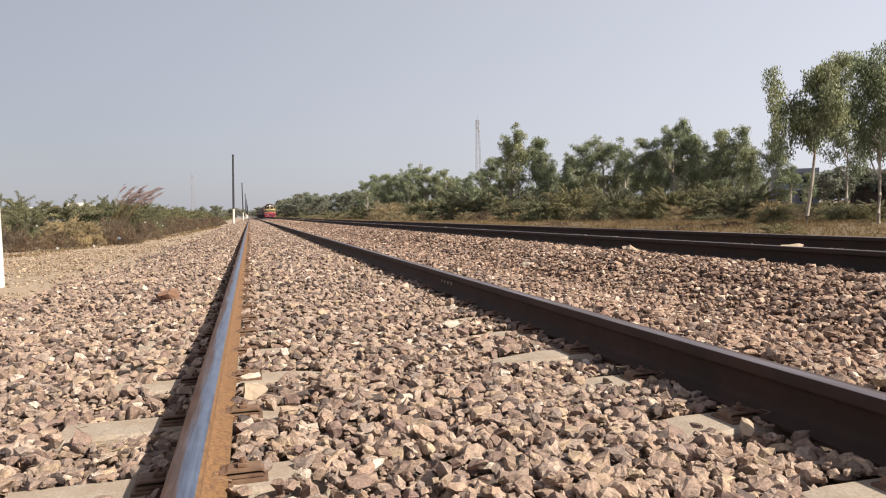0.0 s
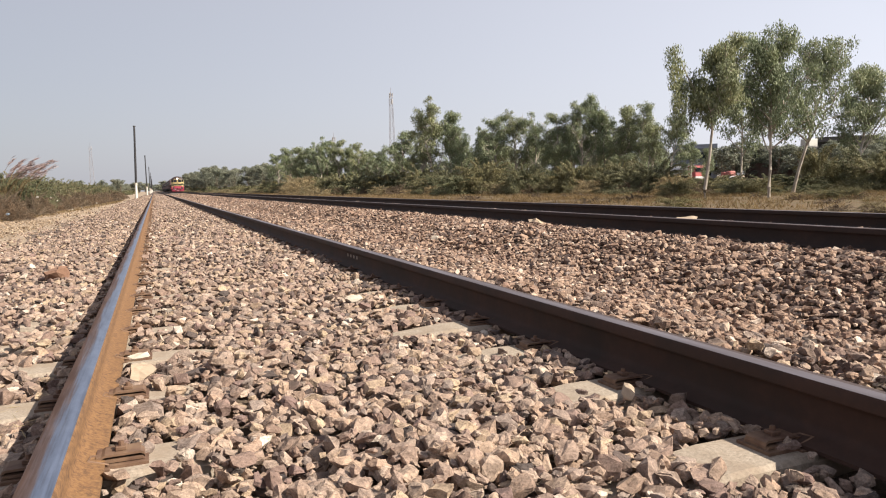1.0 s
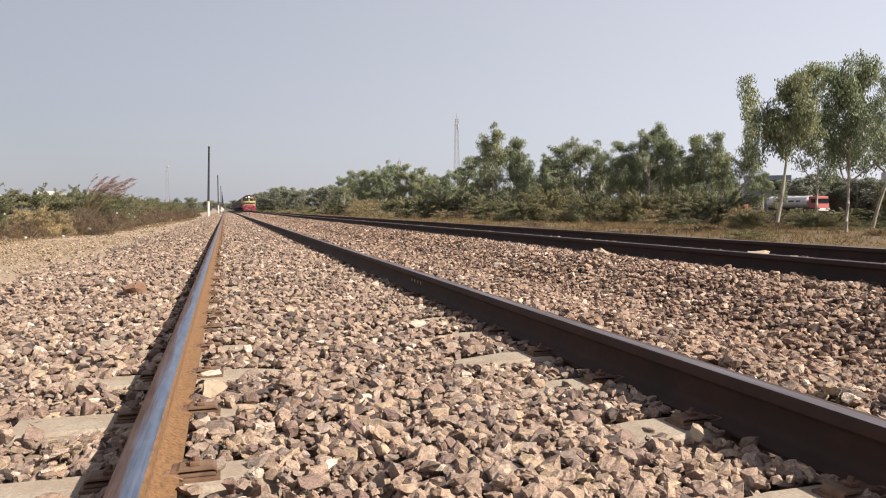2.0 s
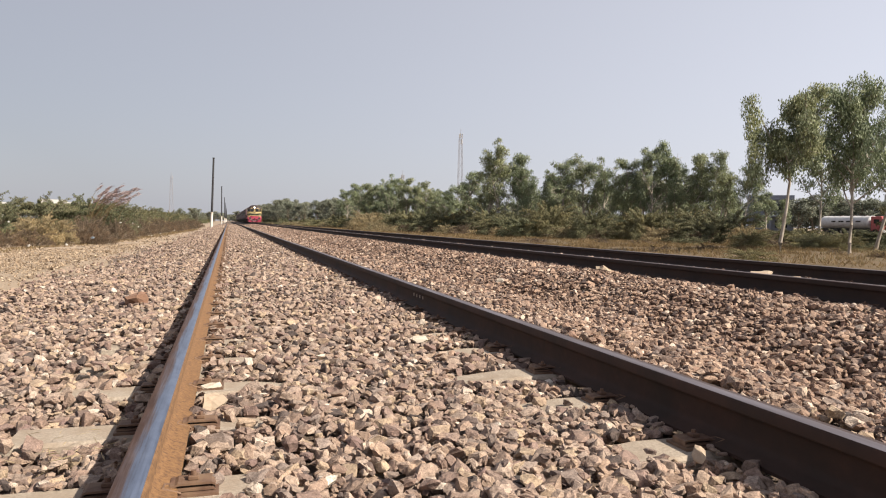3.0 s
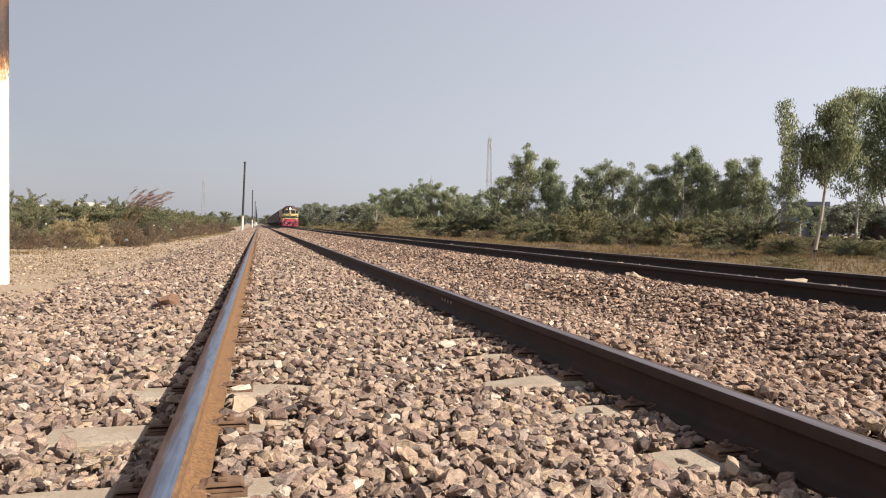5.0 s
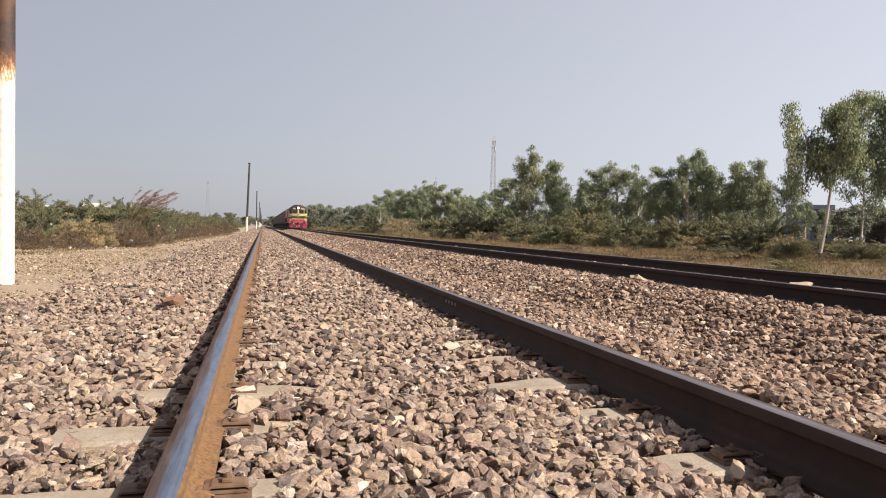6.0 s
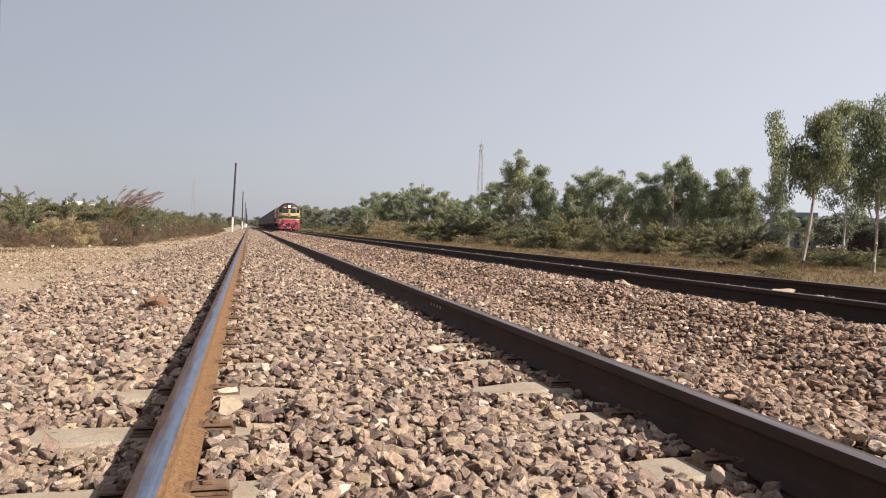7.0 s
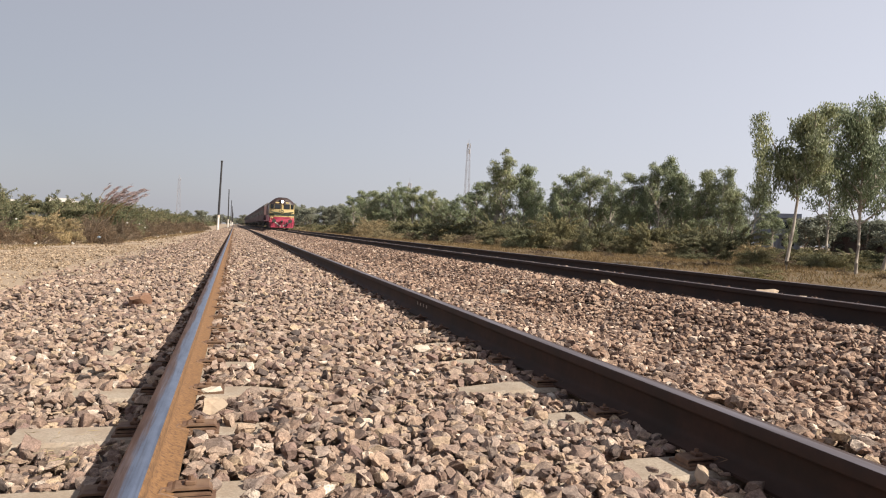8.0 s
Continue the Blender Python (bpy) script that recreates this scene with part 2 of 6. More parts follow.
def tube(bm, pts, radii, sides=6):
    """A bent, tapering tube through the points."""
    rings = []
    for i, p in enumerate(pts):
        d = (Vector(pts[min(i + 1, len(pts) - 1)]) - Vector(pts[max(i - 1, 0)])).normalized()
        q = d.to_track_quat("Z", "Y")
        rings.append([bm.verts.new(Vector(p) + q @ Vector((math.cos(a) * radii[i], math.sin(a) * radii[i], 0)))
                      for a in (2 * math.pi * k / sides for k in range(sides))])
    for r0, r1 in zip(rings, rings[1:]):
        for k in range(sides):
            bm.faces.new((r0[k], r0[(k + 1) % sides], r1[(k + 1) % sides], r1[k]))
    bm.faces.new(rings[0][::-1])
    bm.faces.new(rings[-1])


def profile_along_y(bm, pts, ys, mats=None, closed=True, cap=True):
    """A cross-section of (x, z) points drawn along y."""
    rings = [[bm.verts.new((x, y, z)) for x, z in pts] for y in ys]
    n = len(pts)
    for r0, r1 in zip(rings, rings[1:]):
        for k in range(n if closed else n - 1):
            f = bm.faces.new((r0[k], r1[k], r1[(k + 1) % n], r0[(k + 1) % n]))
            if mats:
                f.material_index = mats[k]
    if closed and cap:
        bm.faces.new(rings[0])
        bm.faces.new(rings[-1][::-1])


def soup(name, verts, faces_flat, sizes, material, parent=None, smooth=False):
    """One mesh from arrays: verts (n, 3), the corners of all faces in a row, and the number of corners of each face."""
    me = bpy.data.meshes.new(name)
    me.vertices.add(len(verts))
    me.vertices.foreach_set("co", np.asarray(verts, dtype=np.float32).ravel())
    me.loops.add(len(faces_flat))
    me.loops.foreach_set("vertex_index", np.asarray(faces_flat, dtype=np.int32))
    sizes = np.asarray(sizes, dtype=np.int32)
    starts = np.concatenate(([0], np.cumsum(sizes)[:-1])).astype(np.int32)
    me.polygons.add(len(sizes))
    me.polygons.foreach_set("loop_start", starts)
    me.update(calc_edges=True)
    me.polygons.foreach_set("use_smooth", np.full(len(sizes), smooth))
    me.materials.append(material)
    ob = new(name, me)
    ob.parent = parent
    return ob


# ---- ground ----
def interp(x, xs, zs):
    return np.interp(x, xs, zs)


BED_X = (-3.6, -2.6, -1.9, -1.4, -1.0, -0.72, -0.45, 0.0, 0.45, 0.72, 1.0, 1.4, 1.8, 2.25, 2.6, 3.0, 3.35, 3.75, 4.3, 5.0, 5.8, 6.6, 7.2, 8.4)
BED_Z = (-0.37, -0.32, -0.25, -0.195, -0.188, -0.188, -0.175, -0.160, -0.172, -0.186, -0.165, -0.15, -0.185, -0.27, -0.285, -0.185, -0.085, -0.07, -0.10, -0.07, -0.09, -0.07, -0.12, -0.52)


def bed_height(x, y):
    """Height of the ballast over the whole double track."""
    lumps = 0.026 * np.sin(1.9 * y + 2.3 * x) * np.sin(1.3 * x - 0.8 * y + 1.0) + 0.012 * np.sin(4.1 * y - 3.7 * x)
    off = np.clip(np.minimum(abs(abs(x) - 0.87), abs(abs(x - 5.0) - 0.87)) / 0.4, 0.15, 1)
    return interp(x, BED_X, BED_Z) + lumps * off


def ground_sheet():
    xs = np.concatenate((-np.geomspace(3200, 12, 26), np.linspace(-11, 12, 47), np.geomspace(13, 3200, 40)))
    ys = np.concatenate((-np.geomspace(900, 4, 14), np.linspace(-3, 60, 80), np.geomspace(62, 3600, 50)))
    X, Y = np.meshgrid(xs, ys)
    Z = np.interp(X, (-3.6, -2.0, 7.0, 8.6, 20, 60, 90), (-0.355, -0.5, -0.7, -0.52, -0.50, -0.42, -0.2))
    near = np.exp(-(X ** 2 + (Y - 20) ** 2) / 90 ** 2)
    Z = Z + near * (0.025 * np.sin(0.9 * X + 0.4 * Y) * np.sin(0.7 * Y) + 0.012 * np.sin(2.7 * X - 1.9 * Y))
    n, k = X.shape
    idx = np.arange(n * k).reshape(n, k)
    quads = np.stack((idx[:-1, :-1], idx[:-1, 1:], idx[1:, 1:], idx[1:, :-1]), -1).reshape(-1, 4)
    ob = soup("ground", np.stack((X, Y, Z), -1).reshape(-1, 3), quads.ravel(), np.full(len(quads), 4), SOIL, smooth=True)
    return tagged(ob, "dry sandy earth beside the railway, reaching the horizon", "ground", kind="structure")


ground_sheet()


def verge():
    """Grass-grown ground across the tracks, just above the bare earth."""
    xs, ys = np.concatenate((np.linspace(9.2, 30, 26), np.geomspace(32, 140, 12))), np.concatenate((np.linspace(-20, 60, 50), np.geomspace(63, 700, 30)))
    X, Y = np.meshgrid(xs, ys)
    Z = np.interp(X, (-3.6, -2.0, 7.0, 8.6, 20, 60, 90), (-0.355, -0.5, -0.7, -0.52, -0.50, -0.42, -0.2))
    Z = Z + 0.085 + 0.018 * np.sin(0.8 * X + 0.3 * Y) * np.sin(0.5 * Y)
    Z[:, 0] -= 0.12
    n, k = X.shape
    idx = np.arange(n * k).reshape(n, k)
    quads = np.stack((idx[:-1, :-1], idx[:-1, 1:], idx[1:, 1:], idx[1:, :-1]), -1).reshape(-1, 4)
    ob = soup("verge", np.stack((X, Y, Z), -1).reshape(-1, 3), quads.ravel(), np.full(len(quads), 4), VERGE, smooth=True)
    return tagged(ob, "dry brown grass-grown verge across the tracks", "verge", kind="structure")


verge()


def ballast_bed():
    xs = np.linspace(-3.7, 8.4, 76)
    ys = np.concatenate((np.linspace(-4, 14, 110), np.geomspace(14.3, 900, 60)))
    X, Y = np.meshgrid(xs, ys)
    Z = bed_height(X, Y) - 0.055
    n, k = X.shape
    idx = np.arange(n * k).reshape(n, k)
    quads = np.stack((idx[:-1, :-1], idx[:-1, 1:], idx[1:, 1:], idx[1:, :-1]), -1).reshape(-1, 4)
    ob = soup("ballast_bed", np.stack((X, Y, Z), -1).reshape(-1, 3), quads.ravel(), np.full(len(quads), 4), BED_SHADED, smooth=True)
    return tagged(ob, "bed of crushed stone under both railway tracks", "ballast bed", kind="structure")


bed = ballast_bed()

# ---- stones ----
GAUGE, RAIL_C = 1.676, 0.873      # gauge, rail centre from the track's centre
TRACK2_X, TRACK2_Z = 5.0, 0.10
SLEEPER_Y0, SLEEPER_STEP = 2.33, 0.612


def rock_shapes(count, points, rng):
    """Angular broken stones: hulls of a few random points, of radius about 1."""
    shapes = []
    for _ in range(count):
        bm = bmesh.new()
        p = rng.normal(size=(points, 3))
        p /= (abs(p) ** 3).sum(1)[:, None] ** 0.333      # nearer to a block than to a ball
        p *= rng.uniform(0.78, 1.06, size=(points, 1))
        p *= rng.uniform((0.85, 0.65, 0.48), (1.35, 0.98, 0.78))
        for v in p:
            bm.verts.new(v)
        r = bmesh.ops.convex_hull(bm, input=bm.verts)
        bmesh.ops.delete(bm, geom=[g for g in r["geom_interior"] if isinstance(g, bmesh.types.BMVert)], context="VERTS")
        bm.verts.index_update()
        bm.faces.ensure_lookup_table()
        v = np.array([q.co[:] for q in bm.verts])
        f = np.array([[q.index for q in fc.verts] for fc in bm.faces])
        shapes.append((v, f))
        bm.free()
    return shapes


def split_rocks(shapes, rng):
    """The same stones with every face broken once more, for those close by."""
    out = []
    for v, f in shapes:
        bm = bmesh.new()
        vs = [bm.verts.new(p) for p in v]
        for t in f:
            bm.faces.new([vs[k] for k in t])
        bmesh.ops.subdivide_edges(bm, edges=bm.edges[:], cuts=1, use_grid_fill=True)
        bmesh.ops.triangulate(bm, faces=bm.faces[:])
        for q in bm.verts:
            q.co += Vector(rng.normal(0, 0.05, 3))
        bm.verts.index_update()
        out.append((np.array([q.co[:] for q in bm.verts]), np.array([[q.index for q in fc.verts] for fc in bm.faces])))
        bm.free()
    return out


def turns(n, rng, tilt=0.7):
    """Turns that leave most stones lying on a broad side."""
    a, b, c = rng.normal(0, tilt, n), rng.uniform(0, 2 * math.pi, n), rng.uniform(0, 2 * math.pi, n)
    ax, ay = np.cos(b), np.sin(b)
    ca, sa = np.cos(a), np.sin(a)
    o = np.zeros(n)
    T = np.stack((np.stack((ca + ax * ax * (1 - ca), ax * ay * (1 - ca), ay * sa), -1),
                  np.stack((ax * ay * (1 - ca), ca + ay * ay * (1 - ca), -ax * sa), -1),
                  np.stack((-ay * sa, ax * sa, ca), -1)), 1)
    S = np.stack((np.stack((np.cos(c), -np.sin(c), o), -1), np.stack((np.sin(c), np.cos(c), o), -1), np.stack((o, o, o + 1), -1)), 1)
    return T @ S


def scatter(centres, radii, shapes, rng, flat=0.92):
    """Corners and faces of all stones of one stretch."""
    pick = rng.integers(0, len(shapes), len(centres))
    V, F, base = [], [], 0
    for s, (v, f) in enumerate(shapes):
        w = np.nonzero(pick == s)[0]
        if not len(w):
            continue
        R = turns(len(w), rng)
        p = np.einsum("nij,kj->nki", R, v) * radii[w][:, None, None]
        p[:, :, 2] *= flat
        p += centres[w][:, None, :]
        V.append(p.reshape(-1, 3))
        F.append((f[None] + (base + np.arange(len(w)) * len(v))[:, None, None]).reshape(-1))
        base += len(w) * len(v)
    flatf = np.concatenate(F)
    return np.concatenate(V), flatf


def stone_field(y0, y1, x0, x1, step, r0, r1, rng, extra=0.35):
    """Centres and sizes of stones between two lines across the track, leaving rails and bare sleeper tops free."""
    nx, ny = int((x1 - x0) / step), int((y1 - y0) / step)
    X, Y = np.meshgrid(x0 + (np.arange(nx) + 0.5) * step, y0 + (np.arange(ny) + 0.5) * step)
    X, Y = X.ravel(), Y.ravel()
    m = rng.random(len(X)) < extra
    X, Y = np.concatenate((X, X[m])), np.concatenate((Y, Y[m]))
    top = np.concatenate((np.zeros(m.size), np.ones(m.sum())))
    X, Y = X + rng.uniform(-0.6, 0.6, len(X)) * step, Y + rng.uniform(-0.6, 0.6, len(X)) * step
    r = r0 + (r1 - r0) * rng.random(len(X)) ** 1.6
    Z = bed_height(X, Y) + top * r0 * 0.9 + rng.normal(0, 0.011, len(X)) - 0.25 * r
    keep = np.ones(len(X), bool)
    for cx, cz in ((0.0, 0.0), (TRACK2_X, TRACK2_Z)):
        d = abs(abs(X - cx) - RAIL_C)
        keep &= d > 0.062 + 0.75 * r
        near = abs(X - cx) < 1.38
        off = abs((Y - SLEEPER_Y0 + SLEEPER_STEP / 2) % SLEEPER_STEP - SLEEPER_STEP / 2)
        a = abs(X - cx)
        bare = near & (off < np.where(X > cx + 0.3, 0.118, 0.108) + 0.02 * np.sin(7 * Y + 5 * X)) & (a > np.where(X > cx, np.where(Y < 2.02, 0.57, 0.40), 0.52) + 0.08 * np.sin(3.1 * Y + cx)) & ((X < cx) | (a < 0.77) | (a > 1.0))
        keep &= ~(bare & (cx == 0) & (rng.random(len(X)) < np.where(X - cx > 0.3, 0.99, np.where(a < 1.0, 0.975, np.where(X < 0, np.interp(Y, (3.2, 3.6, 4.6), (1.0, 0.85, 0.45)), 0.85))) * np.interp(Y, (5, 11), (1.0, 0.5))))
        Z = np.where(near & (off < 0.13) & (abs(X - cx) > 0.42), np.maximum(Z, cz - 0.165), Z)
        Z = np.where(near & (off >= 0.10) & (off < 0.24) & (a > 0.4) & (a < 1.25), np.maximum(Z, cz - 0.185 - 0.35 * r), Z)
        low = near & (off >= 0.115) & (abs(X - cx) > 0.5) & (abs(X - cx) < 1.2)
        Z = np.where(low, np.minimum(Z, cz - 0.150 - 0.2 * r), Z)
    return np.stack((X, Y, Z), -1)[keep], r[keep]


rng = np.random.default_rng(7)
ROCKS, ROCKS_MID, ROCKS_FAR = rock_shapes(60, 14, rng), rock_shapes(30, 10, rng), rock_shapes(16, 7, rng)
ROCKS_NEAR = split_rocks(rock_shapes(50, 17, rng), rng)


def in_wedge(c, r, slack=0.6):
    """Only the part of the bed that lies within the camera's sweep."""
    d = c[:, 1]
    k = (c[:, 0] > -0.9 - 0.36 * d - slack) & (c[:, 0] < -0.5 + 1.5 * d + slack)
    return c[k], r[k]


BANDS = ((1.4, 3.6, 0.038, 0.014, 0.039, ROCKS_NEAR, 0.65), (3.6, 7.5, 0.042, 0.017, 0.041, ROCKS, 0.55), (7.5, 15, 0.051, 0.023, 0.050, ROCKS_MID, 0.4),
         (15, 30, 0.066, 0.030, 0.055, ROCKS_FAR, 0.25), (30, 62, 0.11, 0.045, 0.07, ROCKS_FAR, 0.0), (62, 140, 0.22, 0.07, 0.11, ROCKS_FAR, 0.0))


def single_stones(centres, radii):
    """The stones next to the eye, each one by itself."""
    meshes = []
    for v, f in ROCKS_NEAR:
        me = bpy.data.meshes.new("stone")
        me.from_pydata((v * 0.028).tolist(), [], f.tolist())
        me.materials.append(STONE)
        meshes.append(me)
    rng = np.random.default_rng(23)
    for k, (c, r, R) in enumerate(zip(centres, radii, turns(len(centres), rng, 0.4))):
        ob = new("stone", meshes[k % len(meshes)])
        ob.parent = bed
        m = Matrix(R.tolist()).to_4x4()
        m.translation = c
        ob.matrix_basis = m
        ob.scale = (r / 0.028,) * 3


def bed_edge(y):
    """Where the ballast ends against the sandy path."""
    return np.interp(y, (8, 10.5, 12, 16), (-3.4, -3.3, -2.8, -2.7)) - 0.07 * np.sin(2.3 * y) - 0.05 * np.sin(7.1 * y)


def ballast():
    """Stones of the near track, and the darker, redder ones from its outer rail to the second track."""
    for second in (False, True):
        rng = np.random.default_rng(17)      # the same field of stones, divided in two
        V, F, base = [], [], 0
        for y0, y1, step, r0, r1, shapes, extra in BANDS:
            c, r = in_wedge(*stone_field(y0, y1, -3.5, 6.3 if y1 > 10 else 6.0, step, r0, r1, rng, extra))
            keep = (c[:, 0] > bed_edge(c[:, 1])) | (rng.random(len(c)) < 0.10)
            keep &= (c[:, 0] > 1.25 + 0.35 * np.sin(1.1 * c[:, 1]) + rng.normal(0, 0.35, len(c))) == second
            single = keep & (c[:, 1] > 1.80) & (c[:, 1] < 2.0) & (abs(c[:, 0]) < 0.8)
            if not second and single.any():
                single_stones(c[single], r[single])
                keep &= ~single
            v, f = scatter(c[keep], r[keep], shapes, np.random.default_rng(19 + second))
            F.append(f + base)
            V.append(v)
            base += len(v)
        field = np.random.default_rng(29)    # behind the eye and to its sides
        c, r = stone_field(-4.0, 9.0, -3.5, 6.3, 0.062, 0.026, 0.05, field, 0.2)
        d = c[:, 1]
        seen = (d > 1.4) & (c[:, 0] > -1.5 - 0.36 * d) & (c[:, 0] < 0.1 + 1.5 * d) & (c[:, 0] < 6.0)
        keep = ~seen & ((c[:, 0] > 1.25 + field.normal(0, 0.35, len(c))) == second)
        keep &= (c[:, 0] > bed_edge(d)) | (field.random(len(c)) < 0.10)
        v, f = scatter(c[keep], r[keep], ROCKS_FAR, np.random.default_rng(31))
        F.append(f + base)
        V.append(v)
        F = np.concatenate(F)
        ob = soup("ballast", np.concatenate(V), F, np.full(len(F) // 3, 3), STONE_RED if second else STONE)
        tagged(ob, "reddish-brown ballast stones between the two tracks" if second else "crushed tan, brown and grey ballast stones of the near track", "ballast", kind="stuff")


ballast()


def path_gravel():
    V, F, base = [], [], 0
    for y0, y1, n, r0, r1, shapes in ((5.0, 14, 11000, 0.007, 0.032, ROCKS_FAR), (14, 30, 15000, 0.016, 0.042, ROCKS_FAR), (30, 70, 8000, 0.03, 0.07, ROCKS_FAR)):
        y = rng.uniform(y0, y1, n)          # loose gravel on the sandy ground by the path
        x = -2.6 - rng.random(n) ** 0.8 * (1.5 + 0.24 * y)
        r = r0 + (r1 - r0) * rng.random(n) ** 2
        keep = rng.random(n) < np.where(abs(x + 3.05 + 0.1 * np.sin(0.5 * y)) < 0.42, 0.12, 1)
        c = np.stack((x, y, np.interp(x, (-3.6, -2.6), (-0.345, -0.325)) + 0.2 * r), -1)
        v, f = scatter(c[keep], r[keep], shapes, rng)
        F.append(f + base)
        V.append(v)
        base += len(v)
    F = np.concatenate(F)
    ob = soup("path_gravel", np.concatenate(V), F, np.full(len(F) // 3, 3), GRAVEL)
    tagged(ob, "loose light tan gravel on the sandy ground by the path", "gravel", kind="stuff")


path_gravel()

# ---- track: rails, sleepers, clips ----
RAIL_PROFILE = [(-0.070, -0.170), (0.070, -0.170), (0.070, -0.160), (0.030, -0.147), (0.012, -0.135), (0.009, -0.120), (0.009, -0.062), (0.014, -0.048), (0.034, -0.040),
                (0.0355, -0.012), (0.031, -0.003), (0.022, 0.0), (-0.006, 0.0), (-0.026, -0.001), (-0.032, -0.004), (-0.035, -0.012), (-0.034, -0.040), (-0.014, -0.048),
                (-0.009, -0.062), (-0.009, -0.120), (-0.012, -0.135), (-0.030, -0.147), (-0.070, -0.160)]
RAIL_FACES = [0] * 9 + [0, 1, 1, 2, 2, 0] + [0] * 8      # rust, polished band towards the gauge side, worn outer edge


def rail(x, z, rust, band, label, side, edge=WORN):
    bm = bmesh.new()
    ys = [-4 + 1.0 * k for k in range(60)] + [60 + 20 * k for k in range(1, 43)]
    profile_along_y(bm, RAIL_PROFILE, ys, RAIL_FACES)
    bmesh.ops.scale(bm, vec=(side, 1, 1), verts=bm.verts)
    bmesh.ops.recalc_face_normals(bm, faces=bm.faces)
    ob = empty("rail", pose(x, 0, z))
    for k, (name, material, text) in enumerate((("rail_body", rust, "rusty web and foot"), ("running_band", band, "worn shiny running band"), ("worn_edge", edge, "dull worn edge of the head"))):
        b = bm.copy()
        bmesh.ops.delete(b, geom=[f for f in b.faces if f.material_index != k], context="FACES")
        for f in b.faces:
            f.material_index = 0
        m = part(name, b, material, ob, text, True)
        m.data.set_sharp_from_angle(angle=radians(50))
    bm.free()
    return tagged(ob, label, "rail", "rails of the two tracks")


left_rail = rail(-RAIL_C, 0, RUST, HEAD, "rust-brown steel rail with a shiny blue-grey running top", 1, HEAD)
right_rail = rail(RAIL_C, 0, RUST_SHADED, STEEL_DULL, "rusty steel rail darkened as in shade, with a worn shiny top", -1)
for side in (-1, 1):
    rail(TRACK2_X + side * RAIL_C, TRACK2_Z, RUST_DEEP_SHADE, STEEL_DULL, "brown steel rail of the second track, darkened as in shade", -side)

# raised rolling marks on the web
MARK = plain("worn_mark", (0.3, 0.24, 0.2), 0.7)
for k in range(4):
    bm = bmesh.new()
    box(bm, -0.0125, -0.0095, 6.12 + 0.1 * k, 6.15 + 0.1 * k, -0.095, -0.07, 0.001)
    part("rolling_mark", bm, MARK, right_rail, "small raised mark on the web")


def clip_mesh(side):
    """Folded spring plates bolted beside the rail, pressing on its foot; side 1 lies at +x of the rail."""
    bm = bmesh.new()
    def strip(pts, half, thick):
        lo = [[bm.verts.new((x * side, y, z)) for y in (-half, half)] for x, z in pts]
        hi = [[bm.verts.new((x * side, y, z + thick)) for y in (-half, half)] for x, z in pts]
        for k in range(len(pts) - 1):
            for r in (lo, hi):
                bm.faces.new((r[k][0], r[k][1], r[k + 1][1], r[k + 1][0]))
            for j in (0, 1):
                bm.faces.new((lo[k][j], lo[k + 1][j], hi[k + 1][j], hi[k][j]))
        for k in (0, -1):
            bm.faces.new((lo[k][0], lo[k][1], hi[k][1], hi[k][0]))
    strip([(0.074, 0.001), (0.168, 0.001)], 0.055, 0.008)
    strip([(0.060, 0.0115), (0.155, 0.0115), (0.160, 0.004)], 0.040, 0.006)
    strip([(0.046, 0.0205), (0.058, 0.0205), (0.066, 0.0245), (0.150, 0.0245), (0.158, 0.0205), (0.160, 0.012)], 0.034, 0.006)
    box(bm, 0.090 * side, 0.118 * side, -0.015, 0.015, 0.0305, 0.042, 0.002)
    cyl(bm, (0.104 * side, 0, 0.041), (0.104 * side, 0, 0.053), 0.008, 0.007, 8)
    tube(bm, [Vector((x * side, y, z)) for x, y, z in ((0.075, -0.052, 0.012), (0.030, -0.058, 0.030), (0.034, -0.02, 0.028), (0.070, 0.0, 0.020))], [0.0035] * 4, 5)
    bmesh.ops.recalc_face_normals(bm, faces=bm.faces)
    me = bpy.data.meshes.new("rail_clip")
    bm.to_mesh(me)
    bm.free()
    me.materials.append(CLIP)
    return me


CLIPS = {1: clip_mesh(1), -1: clip_mesh(-1)}


def sleeper(label, group):
    """A concrete sleeper with sloping sides, its top at z = 0, and four rail clips."""
    bm = bmesh.new()
    rows = []
    for x, w, h in ((-1.37, 0.09, -0.03), (-1.35, 0.10, 0.0), (-0.6, 0.10, 0.0), (-0.3, 0.085, -0.025), (0.3, 0.085, -0.025), (0.6, 0.10, 0.0), (1.35, 0.10, 0.0), (1.37, 0.09, -0.03)):
        rows.append([bm.verts.new(p) for p in ((x, -w - 0.035, -0.2), (x, -w, h - 0.012), (x, -w + 0.012, h), (x, w - 0.012, h), (x, w, h - 0.012), (x, w + 0.035, -0.2))])
    for a, b in zip(rows, rows[1:]):
        for k in range(6):
            bm.faces.new((a[k], a[(k + 1) % 6], b[(k + 1) % 6], b[k]))
    bm.faces.new(rows[0][::-1])
    bm.faces.new(rows[-1])
    bmesh.ops.recalc_face_normals(bm, faces=bm.faces)
    ob = mesh_object("sleeper", bm, CONCRETE)
    for rail_x in (-RAIL_C, RAIL_C):
        for side in (-1, 1):
            c = new("rail_clip", CLIPS[side])
            c.parent, c.location = ob, (rail_x, 0, -0.001)
            tagged(c, "rusty folded steel rail clip")
        bm = bmesh.new()
        box(bm, -0.078, 0.078, -0.07, 0.07, -0.002, 0.006, 0.001)
        part("rail_pad", bm, CLIP, ob).location = (rail_x, 0, 0)
    return tagged(ob, label, "sleeper", group)


